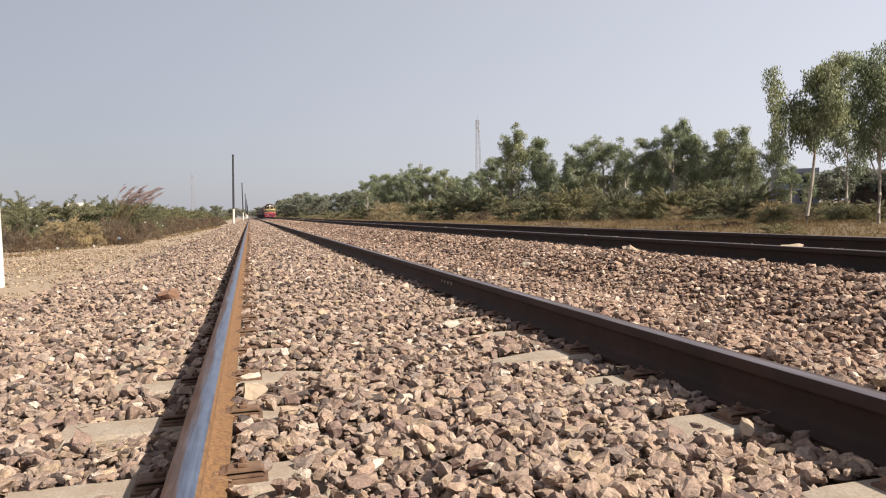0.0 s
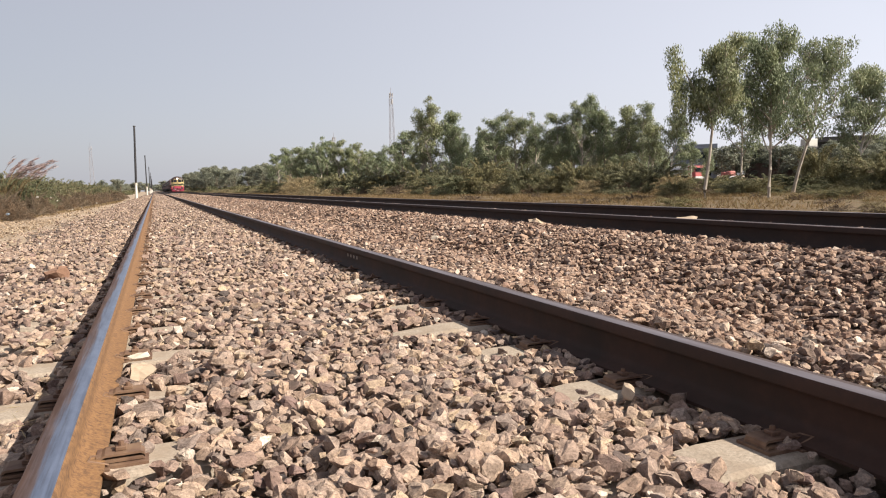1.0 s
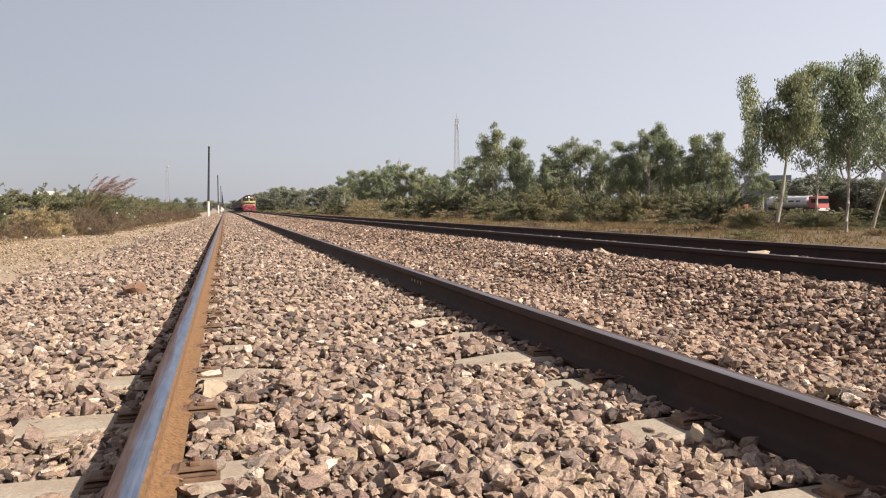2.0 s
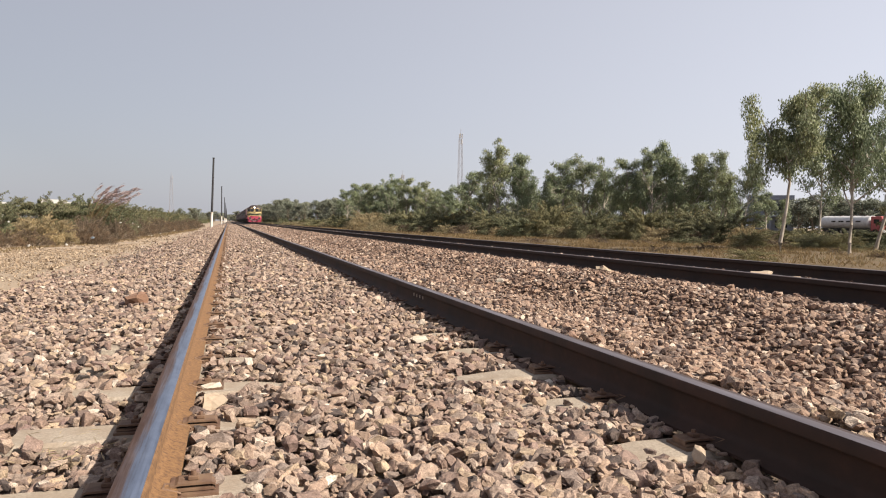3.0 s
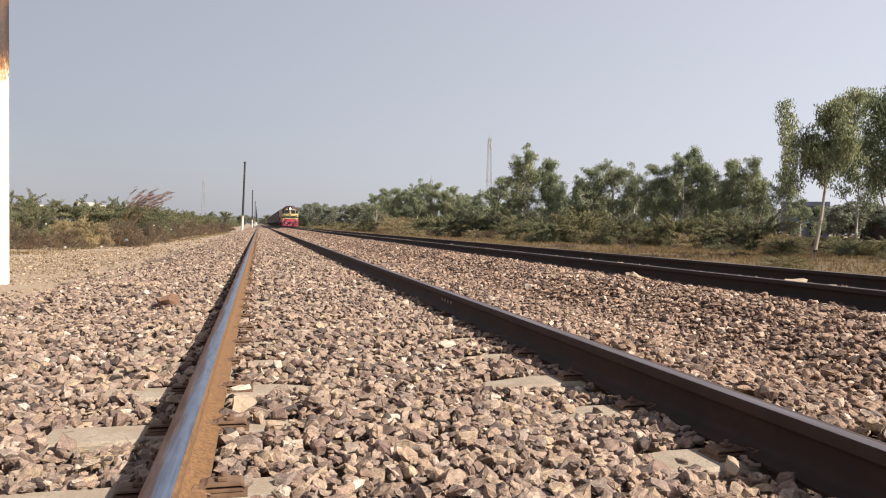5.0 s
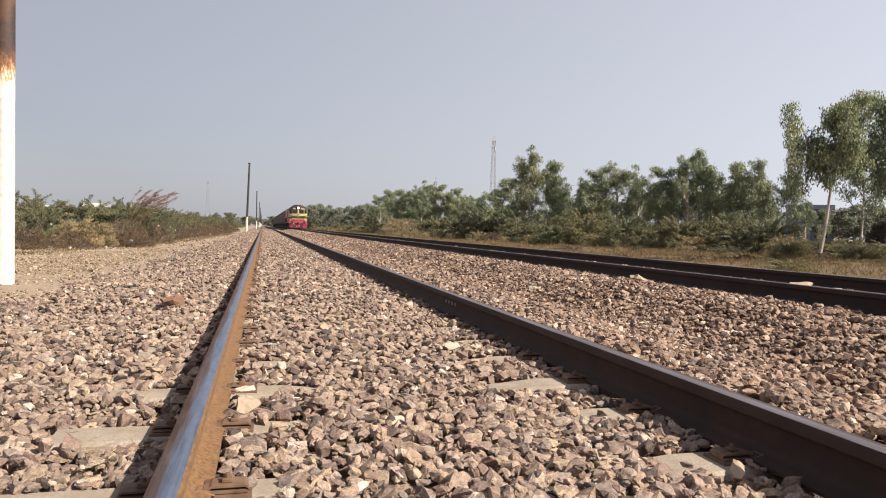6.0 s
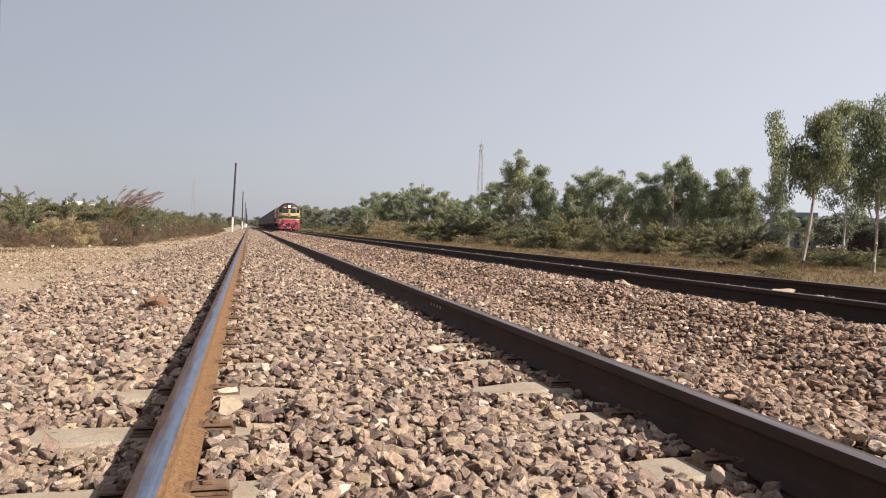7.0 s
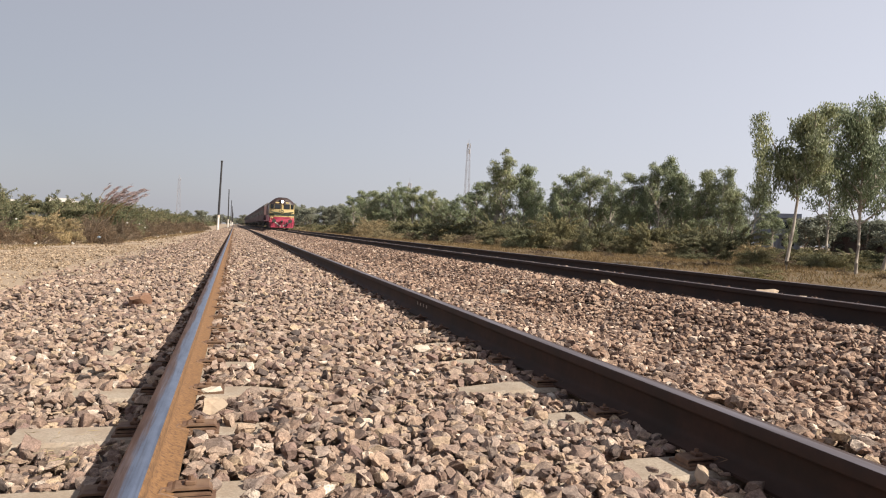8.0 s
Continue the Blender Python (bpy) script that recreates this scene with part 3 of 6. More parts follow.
first = sleeper("weathered grey concrete sleeper half buried in ballast", "sleepers of the track")
first.matrix_basis = pose(0, SLEEPER_Y0 - 10 * SLEEPER_STEP, -0.176)
for k in range(-9, 95):
    m = pose(random.uniform(-0.012, 0.012), SLEEPER_Y0 + k * SLEEPER_STEP + random.uniform(-0.012, 0.012), -0.176, 0, 0, random.uniform(-0.5, 0.5))
    copy_thing(first, m)
for k in range(-10, 52):
    copy_thing(first, pose(TRACK2_X, SLEEPER_Y0 + k * SLEEPER_STEP, TRACK2_Z - 0.176))


# ---- larger loose stones ----
def loose_stone(name, seed, place, size, stretch, material, label, turn=0.0):
    r = np.random.default_rng(seed)
    (v, f), = split_rocks(rock_shapes(1, 14, r), r)
    bm = bmesh.new()
    vs = [bm.verts.new(Vector(p) * size) for p in v * np.array(stretch)]
    for t in f:
        bm.faces.new([vs[k] for k in t])
    ob = mesh_object(name, bm, material)
    ob.matrix_basis = pose(*place, 0, 0, turn)
    return tagged(ob, label, "stone")


def rock_mat(name, c, d):
    return two_scale(name, d, c, tuple(0.8 * a for a in c), 50, 9, 0.92, 0, 0.004, 0.5)


RED_ROCK = rock_mat("reddish_rock", (0.25, 0.14, 0.092), (0.15, 0.082, 0.055))
PALE_ROCK = rock_mat("pale_rock", (0.44, 0.35, 0.26), (0.29, 0.21, 0.15))
WHITE_ROCK = rock_mat("white_rock", (0.56, 0.49, 0.41), (0.36, 0.29, 0.23))
loose_stone("large_stone", 6, (-1.37, 6.75, -0.125), 0.115, (1.1, 0.9, 1.0), RED_ROCK, "large reddish-brown stone lying on the ballast", 20)
loose_stone("large_stone", 5, (3.78, 8.35, 0.0), 0.11, (1.3, 0.8, 0.8), PALE_ROCK, "large pale stone beside the second track", 10)
loose_stone("flat_stone", 8, (5.1, 7.2, 0.0), 0.14, (1.4, 0.9, 0.55), PALE_ROCK, "flat pale stone between the rails of the second track")
loose_stone("flat_stone", 9, (5.1, 6.7, -0.01), 0.13, (1.4, 0.9, 0.5), PALE_ROCK, "flat pale stone between the rails of the second track", 30)
loose_stone("white_stone", 11, (-0.74, 3.40, -0.135), 0.036, (1.3, 0.9, 0.8), WHITE_ROCK, "white broken stone beside the rusty rail", 25)
loose_stone("yellow_stone", 12, (-0.735, 3.20, -0.155), 0.055, (1.0, 1.0, 1.0), PALE_ROCK, "yellowish broken stone beside the rusty rail", 60)
loose_stone("white_stone", 14, (0.66, 2.16, -0.145), 0.038, (1.2, 0.8, 0.8), PALE_ROCK, "pale stone lying at the end of a sleeper", 70)
loose_stone("white_stone", 15, (0.395, 4.46, -0.15), 0.04, (1.1, 0.9, 0.9), WHITE_ROCK, "white stone among the ballast between the rails")
loose_stone("white_stone", 16, (2.5, 8.65, -0.15), 0.055, (1.1, 0.9, 0.9), WHITE_ROCK, "white stone on the ballast between the tracks")

# ---- poles along the track ----
WHITE_PAINT = plain("chalky_white_paint", (0.659, 0.641, 0.605), 0.8, 0, (0.374, 0.258, 0.160), 0.7, 9)
POLE_DARK = two_scale("pole_rust_paint", (0.035, 0.025, 0.022), (0.07, 0.042, 0.033), (0.15, 0.07, 0.04), 25, 2.2, 0.7, 0.0, 0.002, 0.3)
POLE_BLACK = plain("pole_black_paint", (0.022, 0.022, 0.026), 0.6, 0, (0.06, 0.04, 0.03), 0.4, 3)
POLE_FADE = two_scale("pole_rust_streaks", (0.62, 0.56, 0.48), (0.8, 0.76, 0.68), (0.38, 0.19, 0.08), 22, 7, 0.75, 0.0, 0.002, 0.3, "Object", (3, 3, 0.5))


def rusting_paint(z0, z1):
    """White paint that gives way to rust between two heights, in speckles and runs."""
    m, nt, b = mat("white_paint_giving_way_to_rust", 0.78)
    tc = nt.nodes.new("ShaderNodeTexCoord")
    xyz = nt.nodes.new("ShaderNodeSeparateXYZ")
    nt.links.new(tc.outputs["Object"], xyz.inputs[0])
    height = nt.nodes.new("ShaderNodeMapRange")
    for k, v in zip(range(1, 5), (z0, z1, -0.32, 0.42)):
        height.inputs[k].default_value = v
    nt.links.new(xyz.outputs["Z"], height.inputs[0])
    add = nt.nodes.new("ShaderNodeMath")
    nt.links.new(height.outputs[0], add.inputs[0])
    nt.links.new(noise_out(nt, 16, 8, 0.7, "Object", (1.6, 1.6, 0.6)), add.inputs[1])
    col = ramp(nt, add.outputs[0], [(0.0, (0.78, 0.76, 0.72)), (0.40, (0.74, 0.69, 0.60)), (0.50, (0.52, 0.33, 0.17)), (0.60, (0.30, 0.14, 0.06)), (0.78, (0.085, 0.045, 0.034)), (1.0, (0.05, 0.033, 0.028))])
    nt.links.new(col, b.inputs["Base Color"])
    bump(nt, b, add.outputs[0], 0.3, 0.003)
    return m


def line_pole(place, height, white, width, lean, label, dark, fade=0.33):
    """A tapered steel line pole: a whitewashed foot, a rust-streaked band and a dark shaft with a cap."""
    ob = empty("line_pole", pose(*place, 0, lean, 0), label, "pole", "poles along the track")
    w = width / 2
    def r(z):
        return w * (1 - 0.25 * z / height)
    bm = bmesh.new()
    cyl(bm, (0, 0, -0.4), (0, 0, white + 0.082 - fade), r(0), r(white), 14)
    part("whitewashed_foot", bm, WHITE_PAINT, ob, "chalky white painted foot", True)
    bm = bmesh.new()
    cyl(bm, (0, 0, white + 0.08 - fade), (0, 0, white + 0.08), r(white) + 0.001, r(white) + 0.001, 14)
    part("streaked_band", bm, POLE_FADE if fade < 0.5 else rusting_paint(white + 0.08 - fade, white + 0.08), ob, "white paint streaked with rust", True)
    bm = bmesh.new()
    cyl(bm, (0, 0, white + 0.078), (0, 0, height), r(white), r(height), 14)
    part("shaft", bm, dark, ob, "dark painted shaft", True)
    bm = bmesh.new()
    cyl(bm, (0, 0, height - 0.02), (0, 0, height + 0.09), r(height) * 1.5, r(height) * 1.25, 12)
    part("cap", bm, dark, ob)
    return ob


line_pole((-4.075, 11.35, -0.33), 9.0, 3.15, 0.245, 0.0, "white-footed steel line pole with a rust-brown shaft", POLE_DARK, 0.75)
for x, y, h, lean in ((-2.69, 95.3, 8.6, 1.7), (-2.15, 176, 8.7, 0.0), (-1.95, 258, 8.7, 0.3), (-1.9, 340, 8.7, 0.5), (-1.9, 425, 8.7, 0.0), (-1.9, 510, 8.7, 0.0), (-1.9, 600, 8.7, 0.0)):
    line_pole((x, y, -0.38), h, 1.85, 0.29, lean, "dark steel line pole with a whitewashed foot", POLE_BLACK)

# ---- train ----
RED = plain("loco_red", (0.361, 0.042, 0.084), 0.45, 0, (0.190, 0.100, 0.081), 0.35, 2)
CREAM = plain("loco_cream", (0.46, 0.35, 0.16), 0.45, 0, (0.25, 0.16, 0.08), 0.3, 2)
MAROON = plain("loco_maroon", (0.033, 0.017, 0.016), 0.5, 0, (0.048, 0.045, 0.040), 0.5, 2)
CHALK = plain("chalk_white_stripe", (0.50, 0.45, 0.42), 0.7, 0, (0.3, 0.12, 0.1), 0.6, 3)
GREENBLACK = plain("loco_dark_trim", (0.03, 0.045, 0.03), 0.5)
UNDER = plain("underframe_black", (0.03, 0.028, 0.026), 0.8, 0, (0.12, 0.08, 0.05), 0.5, 3)
WHEEL = plain("wheel_steel", (0.16, 0.13, 0.11), 0.5, 0.6)
COACH = plain("coach_side", (0.105, 0.058, 0.060), 0.8, 0, (0.14, 0.11, 0.09), 0.5, 0.8)
COACH_ROOF = plain("coach_roof", (0.12, 0.105, 0.10), 0.9, 0, (0.10, 0.11, 0.09), 0.5, 0.8)
m_, nt_, b_ = mat("dark_glass", 0.08)
b_.inputs["Base Color"].default_value = (0.015, 0.018, 0.02, 1)
GLASS = m_
DUSTY_GLASS = plain("dusty_glass", (0.03, 0.03, 0.032), 0.5, 0, (0.1, 0.08, 0.06), 0.6, 3)
m_, nt_, b_ = mat("headlight_glow", 0.3)
b_.inputs["Emission Color"].default_value, b_.inputs["Emission Strength"].default_value = (1.0, 0.86, 0.70, 1), 2.5
LIT = m_


def wheelset(parent, y, r, name="wheelset"):
    bm = bmesh.new()
    for s in (-1, 1):
        cyl(bm, (s * 0.80, 0, 0), (s * 0.93, 0, 0), r, r, 20)
        cyl(bm, (s * 0.79, 0, 0), (s * 0.82, 0, 0), r + 0.03, r + 0.03, 20)
    cyl(bm, (-0.85, 0, 0), (0.85, 0, 0), 0.09, 0.09, 10)
    ob = part(name, bm, WHEEL, parent)
    ob.location = (0, y, r)
    return ob


def locomotive():
    """Front at y = 0, facing -y; rails at z = 0."""
    ob = empty("locomotive", None, "red and cream diesel locomotive with a lit headlight, hauling coaches", "locomotive")
    wide, length = 1.54, 17.5
    bm = bmesh.new()                                   # short hood and cab front, chamfered in plan
    outline = [(-wide, 2.6), (-wide, 0.55), (-0.95, 0.12), (0.95, 0.12), (wide, 0.55), (wide, 2.6)]
    def prism(z0, z1, shrink=0.0, rake=0.0):
        b = bmesh.new()
        lo = [b.verts.new((x * (1 - shrink * 0.5), y, z0)) for x, y in outline]
        hi = [b.verts.new((x * (1 - shrink), y + (rake if y < 1 else 0), z1)) for x, y in outline]
        for k in range(6):
            b.faces.new((lo[k], lo[(k + 1) % 6], hi[(k + 1) % 6], hi[k]))
        b.faces.new(hi)
        b.faces.new(lo[::-1])
        bmesh.ops.recalc_face_normals(b, faces=b.faces)
        bmesh.ops.bevel(b, geom=b.edges[:], offset=0.04, segments=2, affect="EDGES")
        return b
    bm.free()
    part("lower_nose", prism(1.12, 1.52), RED, ob, "red lower nose", True)
    part("dark_stripe", prism(1.68, 1.94), GREENBLACK, ob, "dark stripe round the nose")
    part("cab_front", prism(1.94, 3.14, 0.02, 0.05), CREAM, ob, "cream yellow cab front", True)
    part("pale_line", prism(1.52, 1.68, 0.0, 0.0), CREAM, ob, "cream band below the dark stripe")
    b = bmesh.new()                                    # domed roof
    rings = [[b.verts.new((x * k, y + rake * (1 if y < 1 else 0), z)) for x, y in outline]
             for z, k, rake in ((3.14, 1.0, 0.02), (3.34, 0.95, 0.06), (3.54, 0.82, 0.12), (3.74, 0.66, 0.2), (3.90, 0.50, 0.34), (4.0, 0.30, 0.6))]
    for lo, hi in zip(rings, rings[1:]):
        for k in range(6):
            b.faces.new((lo[k], lo[(k + 1) % 6], hi[(k + 1) % 6], hi[k]))
    b.faces.new(rings[-1])
    b.faces.new(rings[0][::-1])
    bmesh.ops.recalc_face_normals(b, faces=b.faces)
    part("cab_roof", b, MAROON, ob, "dark maroon domed cab roof", True)
    for s in (-1, 1):                                  # windscreens with frames
        bm = bmesh.new()
        box(bm, s * 0.56 - 0.38, s * 0.56 + 0.38, 0.10, 0.18, 2.52, 3.12, 0.02)
        fr = part("window_frame", bm, MAROON, ob, "dark windscreen frame")
        bm = bmesh.new()
        box(bm, s * 0.56 - 0.33, s * 0.56 + 0.33, 0.085, 0.12, 2.57, 3.07, 0.01)
        part("windscreen", bm, GLASS, fr)
        bm = bmesh.new()                               # window on the chamfered corner
        box(bm, -0.24, 0.24, -0.03, 0.03, 2.55, 3.10, 0.01, pose(s * 1.235, 0.33, 0, 0, 0, s * 36))
        part("corner_window", bm, GLASS, ob)
        bm = bmesh.new()
        box(bm, s * wide - 0.03, s * wide + 0.03, 1.1, 2.1, 2.5, 3.1, 0.01)
        part("cab_side_window", bm, GLASS, ob)
        bm = bmesh.new()                               # number box, kept blank
        box(bm, s * 0.62 - 0.22, s * 0.62 + 0.22, 0.12, 0.5, 3.22, 3.38, 0.02)
        part("number_box", bm, CREAM, ob, "blank number box")
        bm = bmesh.new()                               # buffers
        cyl(bm, (s * 0.98, 0.1, 1.02), (s * 0.98, -0.42, 1.02), 0.10, 0.10, 14)
        cyl(bm, (s * 0.98, -0.42, 1.02), (s * 0.98, -0.47, 1.02), 0.24, 0.23, 18)
        part("buffer", bm, UNDER, ob, "round black buffer")
        bm = bmesh.new()                               # corner steps and handrails
        for k in range(3):
            box(bm, s * 1.45 - 0.16, s * 1.45 + 0.1, 0.0, 0.4, 0.32 + 0.28 * k, 0.36 + 0.28 * k, 0.008)
        cyl(bm, (s * 1.5, 0.02, 0.3), (s * 1.5, 0.02, 1.12), 0.02, 0.02, 6)
        part("corner_steps", bm, RED, ob)
        bm = bmesh.new()
        tube(bm, [(s * 1.40, 0.02, 1.1), (s * 1.40, -0.02, 1.5), (s * 1.1, -0.05, 1.6), (s * 0.4, -0.06, 1.6)], [0.022] * 4, 6)
        part("handrail", bm, CREAM, ob, "cream handrail")
        bm = bmesh.new()
        cyl(bm, (s * 1.18, 0.06, 1.42), (s * 1.18, 0.0, 1.42), 0.10, 0.10, 14)
        part("marker_lamp", bm, CREAM, ob)
    bm = bmesh.new()
    box(bm, -0.07, 0.07, 0.04, 0.3, 1.96, 3.1, 0.02)  # centre post and door
    box(bm, -0.30, 0.30, 0.06, 0.2, 1.96, 2.46, 0.03)
    part("nose_door", bm, CREAM, ob, "cream nose door and centre post")
    bm = bmesh.new()                                   # round badge on the nose
    cyl(bm, (0, 0.07, 2.2), (0, 0.03, 2.2), 0.20, 0.19, 18)
    badge = part("nose_badge", bm, GREENBLACK, ob, "round dark badge")
    bm = bmesh.new()
    cyl(bm, (0, 0.035, 2.2), (0, 0.015, 2.2), 0.11, 0.10, 16)
    part("badge_centre", bm, CREAM, badge)
    for s in (-1, 1):                                  # dark wings sweeping up from the badge to the corners
        bm = bmesh.new()
        box(bm, -0.62, 0.62, 0.055, 0.11, -0.08, 0.08, 0.015, pose(s * 0.78, 0, 2.06, 0, -s * 7, 0))
        part("nose_wing", bm, GREENBLACK, ob, "dark wing-shaped stripe")
        bm = bmesh.new()                               # pale chevron on the pilot
        box(bm, -0.46, 0.46, -0.085, -0.045, -0.06, 0.06, 0.01, pose(s * 0.52, 0, 0.62, 0, -s * 34, 0))
        part("pilot_chevron", bm, CHALK, ob, "chalky white chevron stripe")
    bm = bmesh.new()
    box(bm, -0.30, 0.30, 0.04, 0.75, 3.10, 3.74, 0.08)
    lamp = part("headlight_housing", bm, MAROON, ob)
    bm = bmesh.new()
    cyl(bm, (0, 0.06, 3.44), (0, 0.0, 3.44), 0.18, 0.18, 20)
    part("headlight", bm, LIT, lamp, "glowing round headlight")
    bm = bmesh.new()
    box(bm, -1.45, 1.45, -0.02, 0.35, 0.80, 1.14, 0.03)
    part("buffer_beam", bm, RED, ob, "red buffer beam")
    bm = bmesh.new()                                   # pilot with ribs
    lo = [(-1.25, 0.1), (1.25, 0.1)]
    for k in range(13):
        x = -1.3 + 2.6 * k / 12
        box(bm, x - 0.05, x + 0.05, -0.05, 0.06, 0.22, 0.82, 0.01)
    box(bm, -1.38, 1.38, -0.06, 0.08, 0.18, 0.30, 0.02)
    box(bm, -1.42, 1.42, 0.02, 0.1, 0.30, 0.82, 0.01)
    part("pilot", bm, RED, ob, "red ribbed pilot below the buffer beam")
    for s in (-1, 1):                                  # brake hoses and jumper cables
        for x in (0.36, 0.58):
            bm = bmesh.new()
            tube(bm, [(s * x, -0.02, 0.95), (s * x, -0.14, 0.8), (s * (x + 0.03), -0.16, 0.5), (s * (x - 0.02), -0.12, 0.3)], [0.035] * 4, 6)
            part("brake_hose", bm, UNDER, ob)
    bm = bmesh.new()
    box(bm, -0.14, 0.14, -0.45, 0.1, 0.86, 1.10, 0.04)
    cyl(bm, (0.0, -0.3, 0.95), (0.0, -0.42, 0.5), 0.04, 0.04, 8)
    part("coupler", bm, UNDER, ob)
    bm = bmesh.new()
    box(bm, -wide, wide, 0.4, length, 0.98, 1.14, 0.02)
    part("frame", bm, RED, ob, "red side sill")
    bm = bmesh.new()
    box(bm, -1.25, 1.25, 2.6, length - 0.5, 1.14, 3.55, 0.18)
    part("engine_hood", bm, COACH, ob, "dark maroon long hood", True)
    bm = bmesh.new()
    box(bm, -1.27, 1.27, 2.7, length - 0.6, 1.14, 1.9, 0.05)
    part("hood_band", bm, RED, ob, "red lower band of the hood")
    for k in range(3):
        bm = bmesh.new()
        cyl(bm, (0, 6 + 3.4 * k, 3.5), (0, 6 + 3.4 * k, 3.78), 0.55, 0.5, 16)
        part("roof_fan", bm, MAROON, ob)
    bm = bmesh.new()
    box(bm, -1.1, 1.1, 6.4, 11.0, 0.28, 0.98, 0.12)
    part("fuel_tank", bm, UNDER, ob)
    for y in (1.7, 3.4, 5.1, 12.2, 13.9, 15.6):
        wheelset(ob, y, 0.5)
    for y0 in (1.2, 11.7):
        bm = bmesh.new()
        for s in (-1, 1):
            box(bm, s * 1.02 - 0.07, s * 1.02 + 0.07, y0, y0 + 4.4, 0.42, 0.92, 0.05)
        box(bm, -1.0, 1.0, y0 + 1.9, y0 + 2.4, 0.5, 0.9, 0.03)
        part("bogie", bm, UNDER, ob)
    return ob


def coach():
    """A passenger coach, its front end at y = 0."""
    ob = empty("coach", None, "grimy dark brown-grey passenger coach with a grey roof", "coach", "coaches of the train")
    L = 21.6
    bm = bmesh.new()
    box(bm, -1.58, 1.58, 0, L, 1.05, 3.2, 0.06)
    body = part("body", bm, COACH, ob)
    bm = bmesh.new()
    arc = [(-1.6, 3.19), (-1.56, 3.34), (-1.3, 3.62), (-0.8, 3.82), (0, 3.9), (0.8, 3.82), (1.3, 3.62), (1.56, 3.34), (1.6, 3.19)]
    profile_along_y(bm, arc, [0.02, L - 0.02])
    bmesh.ops.recalc_face_normals(bm, faces=bm.faces)
    part("roof", bm, COACH_ROOF, ob, "grey arched roof")
    for s in (-1, 1):
        for k in range(9):
            bm = bmesh.new()
            y = 2.6 + 1.95 * k
            box(bm, s * 1.585 - 0.012, s * 1.585 + 0.012, y, y + 1.0, 2.05, 2.8, 0.004)
            part("coach_window", bm, DUSTY_GLASS, body)
        for y in (0.5, L - 1.3):
            bm = bmesh.new()
            box(bm, s * 1.59 - 0.015, s * 1.59 + 0.015, y, y + 0.75, 1.15, 3.05, 0.006)
            part("coach_door", bm, COACH_ROOF, body)
    bm = bmesh.new()
    box(bm, -0.6, 0.6, -0.45, 0.0, 1.1, 3.3, 0.08)
    part("gangway", bm, UNDER, ob)
    bm = bmesh.new()
    box(bm, -1.4, 1.4, 0.1, L - 0.1, 0.85, 1.06, 0.02)
    box(bm, -1.2, 1.2, 7.5, 13.5, 0.35, 0.86, 0.08)
    part("underframe", bm, UNDER, ob)
    for y0 in (2.2, L - 5.0):
        bm = bmesh.new()
        for s in (-1, 1):
            box(bm, s * 1.0 - 0.06, s * 1.0 + 0.06, y0 - 0.4, y0 + 3.1, 0.38, 0.75, 0.04)
        part("bogie", bm, UNDER, ob)
        for dy in (0, 2.7):
            wheelset(ob, y0 + dy, 0.46)
    return ob


loco = locomotive()
coaches = [coach()]
for _ in range(9):
    coaches.append(copy_thing(coaches[0], Matrix()))


def train_y(t):
    return 216.3 - 15.3 * t


# ---- road vehicles behind the trees ----
ROAD_X = 80.0
TANK_WHITE = plain("dusty_white_paint", (0.58, 0.57, 0.57), 0.55, 0, (0.28, 0.25, 0.27), 0.8, 1.6)
CAB_RED = plain("lorry_red", (0.36, 0.07, 0.075), 0.5, 0, (0.3, 0.2, 0.15), 0.5, 2)
PINK_RED = plain("faded_red_load", (0.36, 0.12, 0.11), 0.7, 0, (0.35, 0.2, 0.15), 0.5, 2)
RUBBER = plain("tyre_rubber", (0.03, 0.03, 0.03), 0.9)


def wheel_pair(parent, y, r, half):
    bm = bmesh.new()
    for s in (-1, 1):
        cyl(bm, (s * half, y, r), (s * (half - 0.3), y, r), r, r, 18)
    w = part("wheels", bm, RUBBER, parent)
    bm = bmesh.new()
    for s in (-1, 1):
        cyl(bm, (s * (half + 0.01), y, r), (s * (half - 0.05), y, r), r * 0.55, r * 0.5, 12)
    part("rims", bm, WHEEL, w)


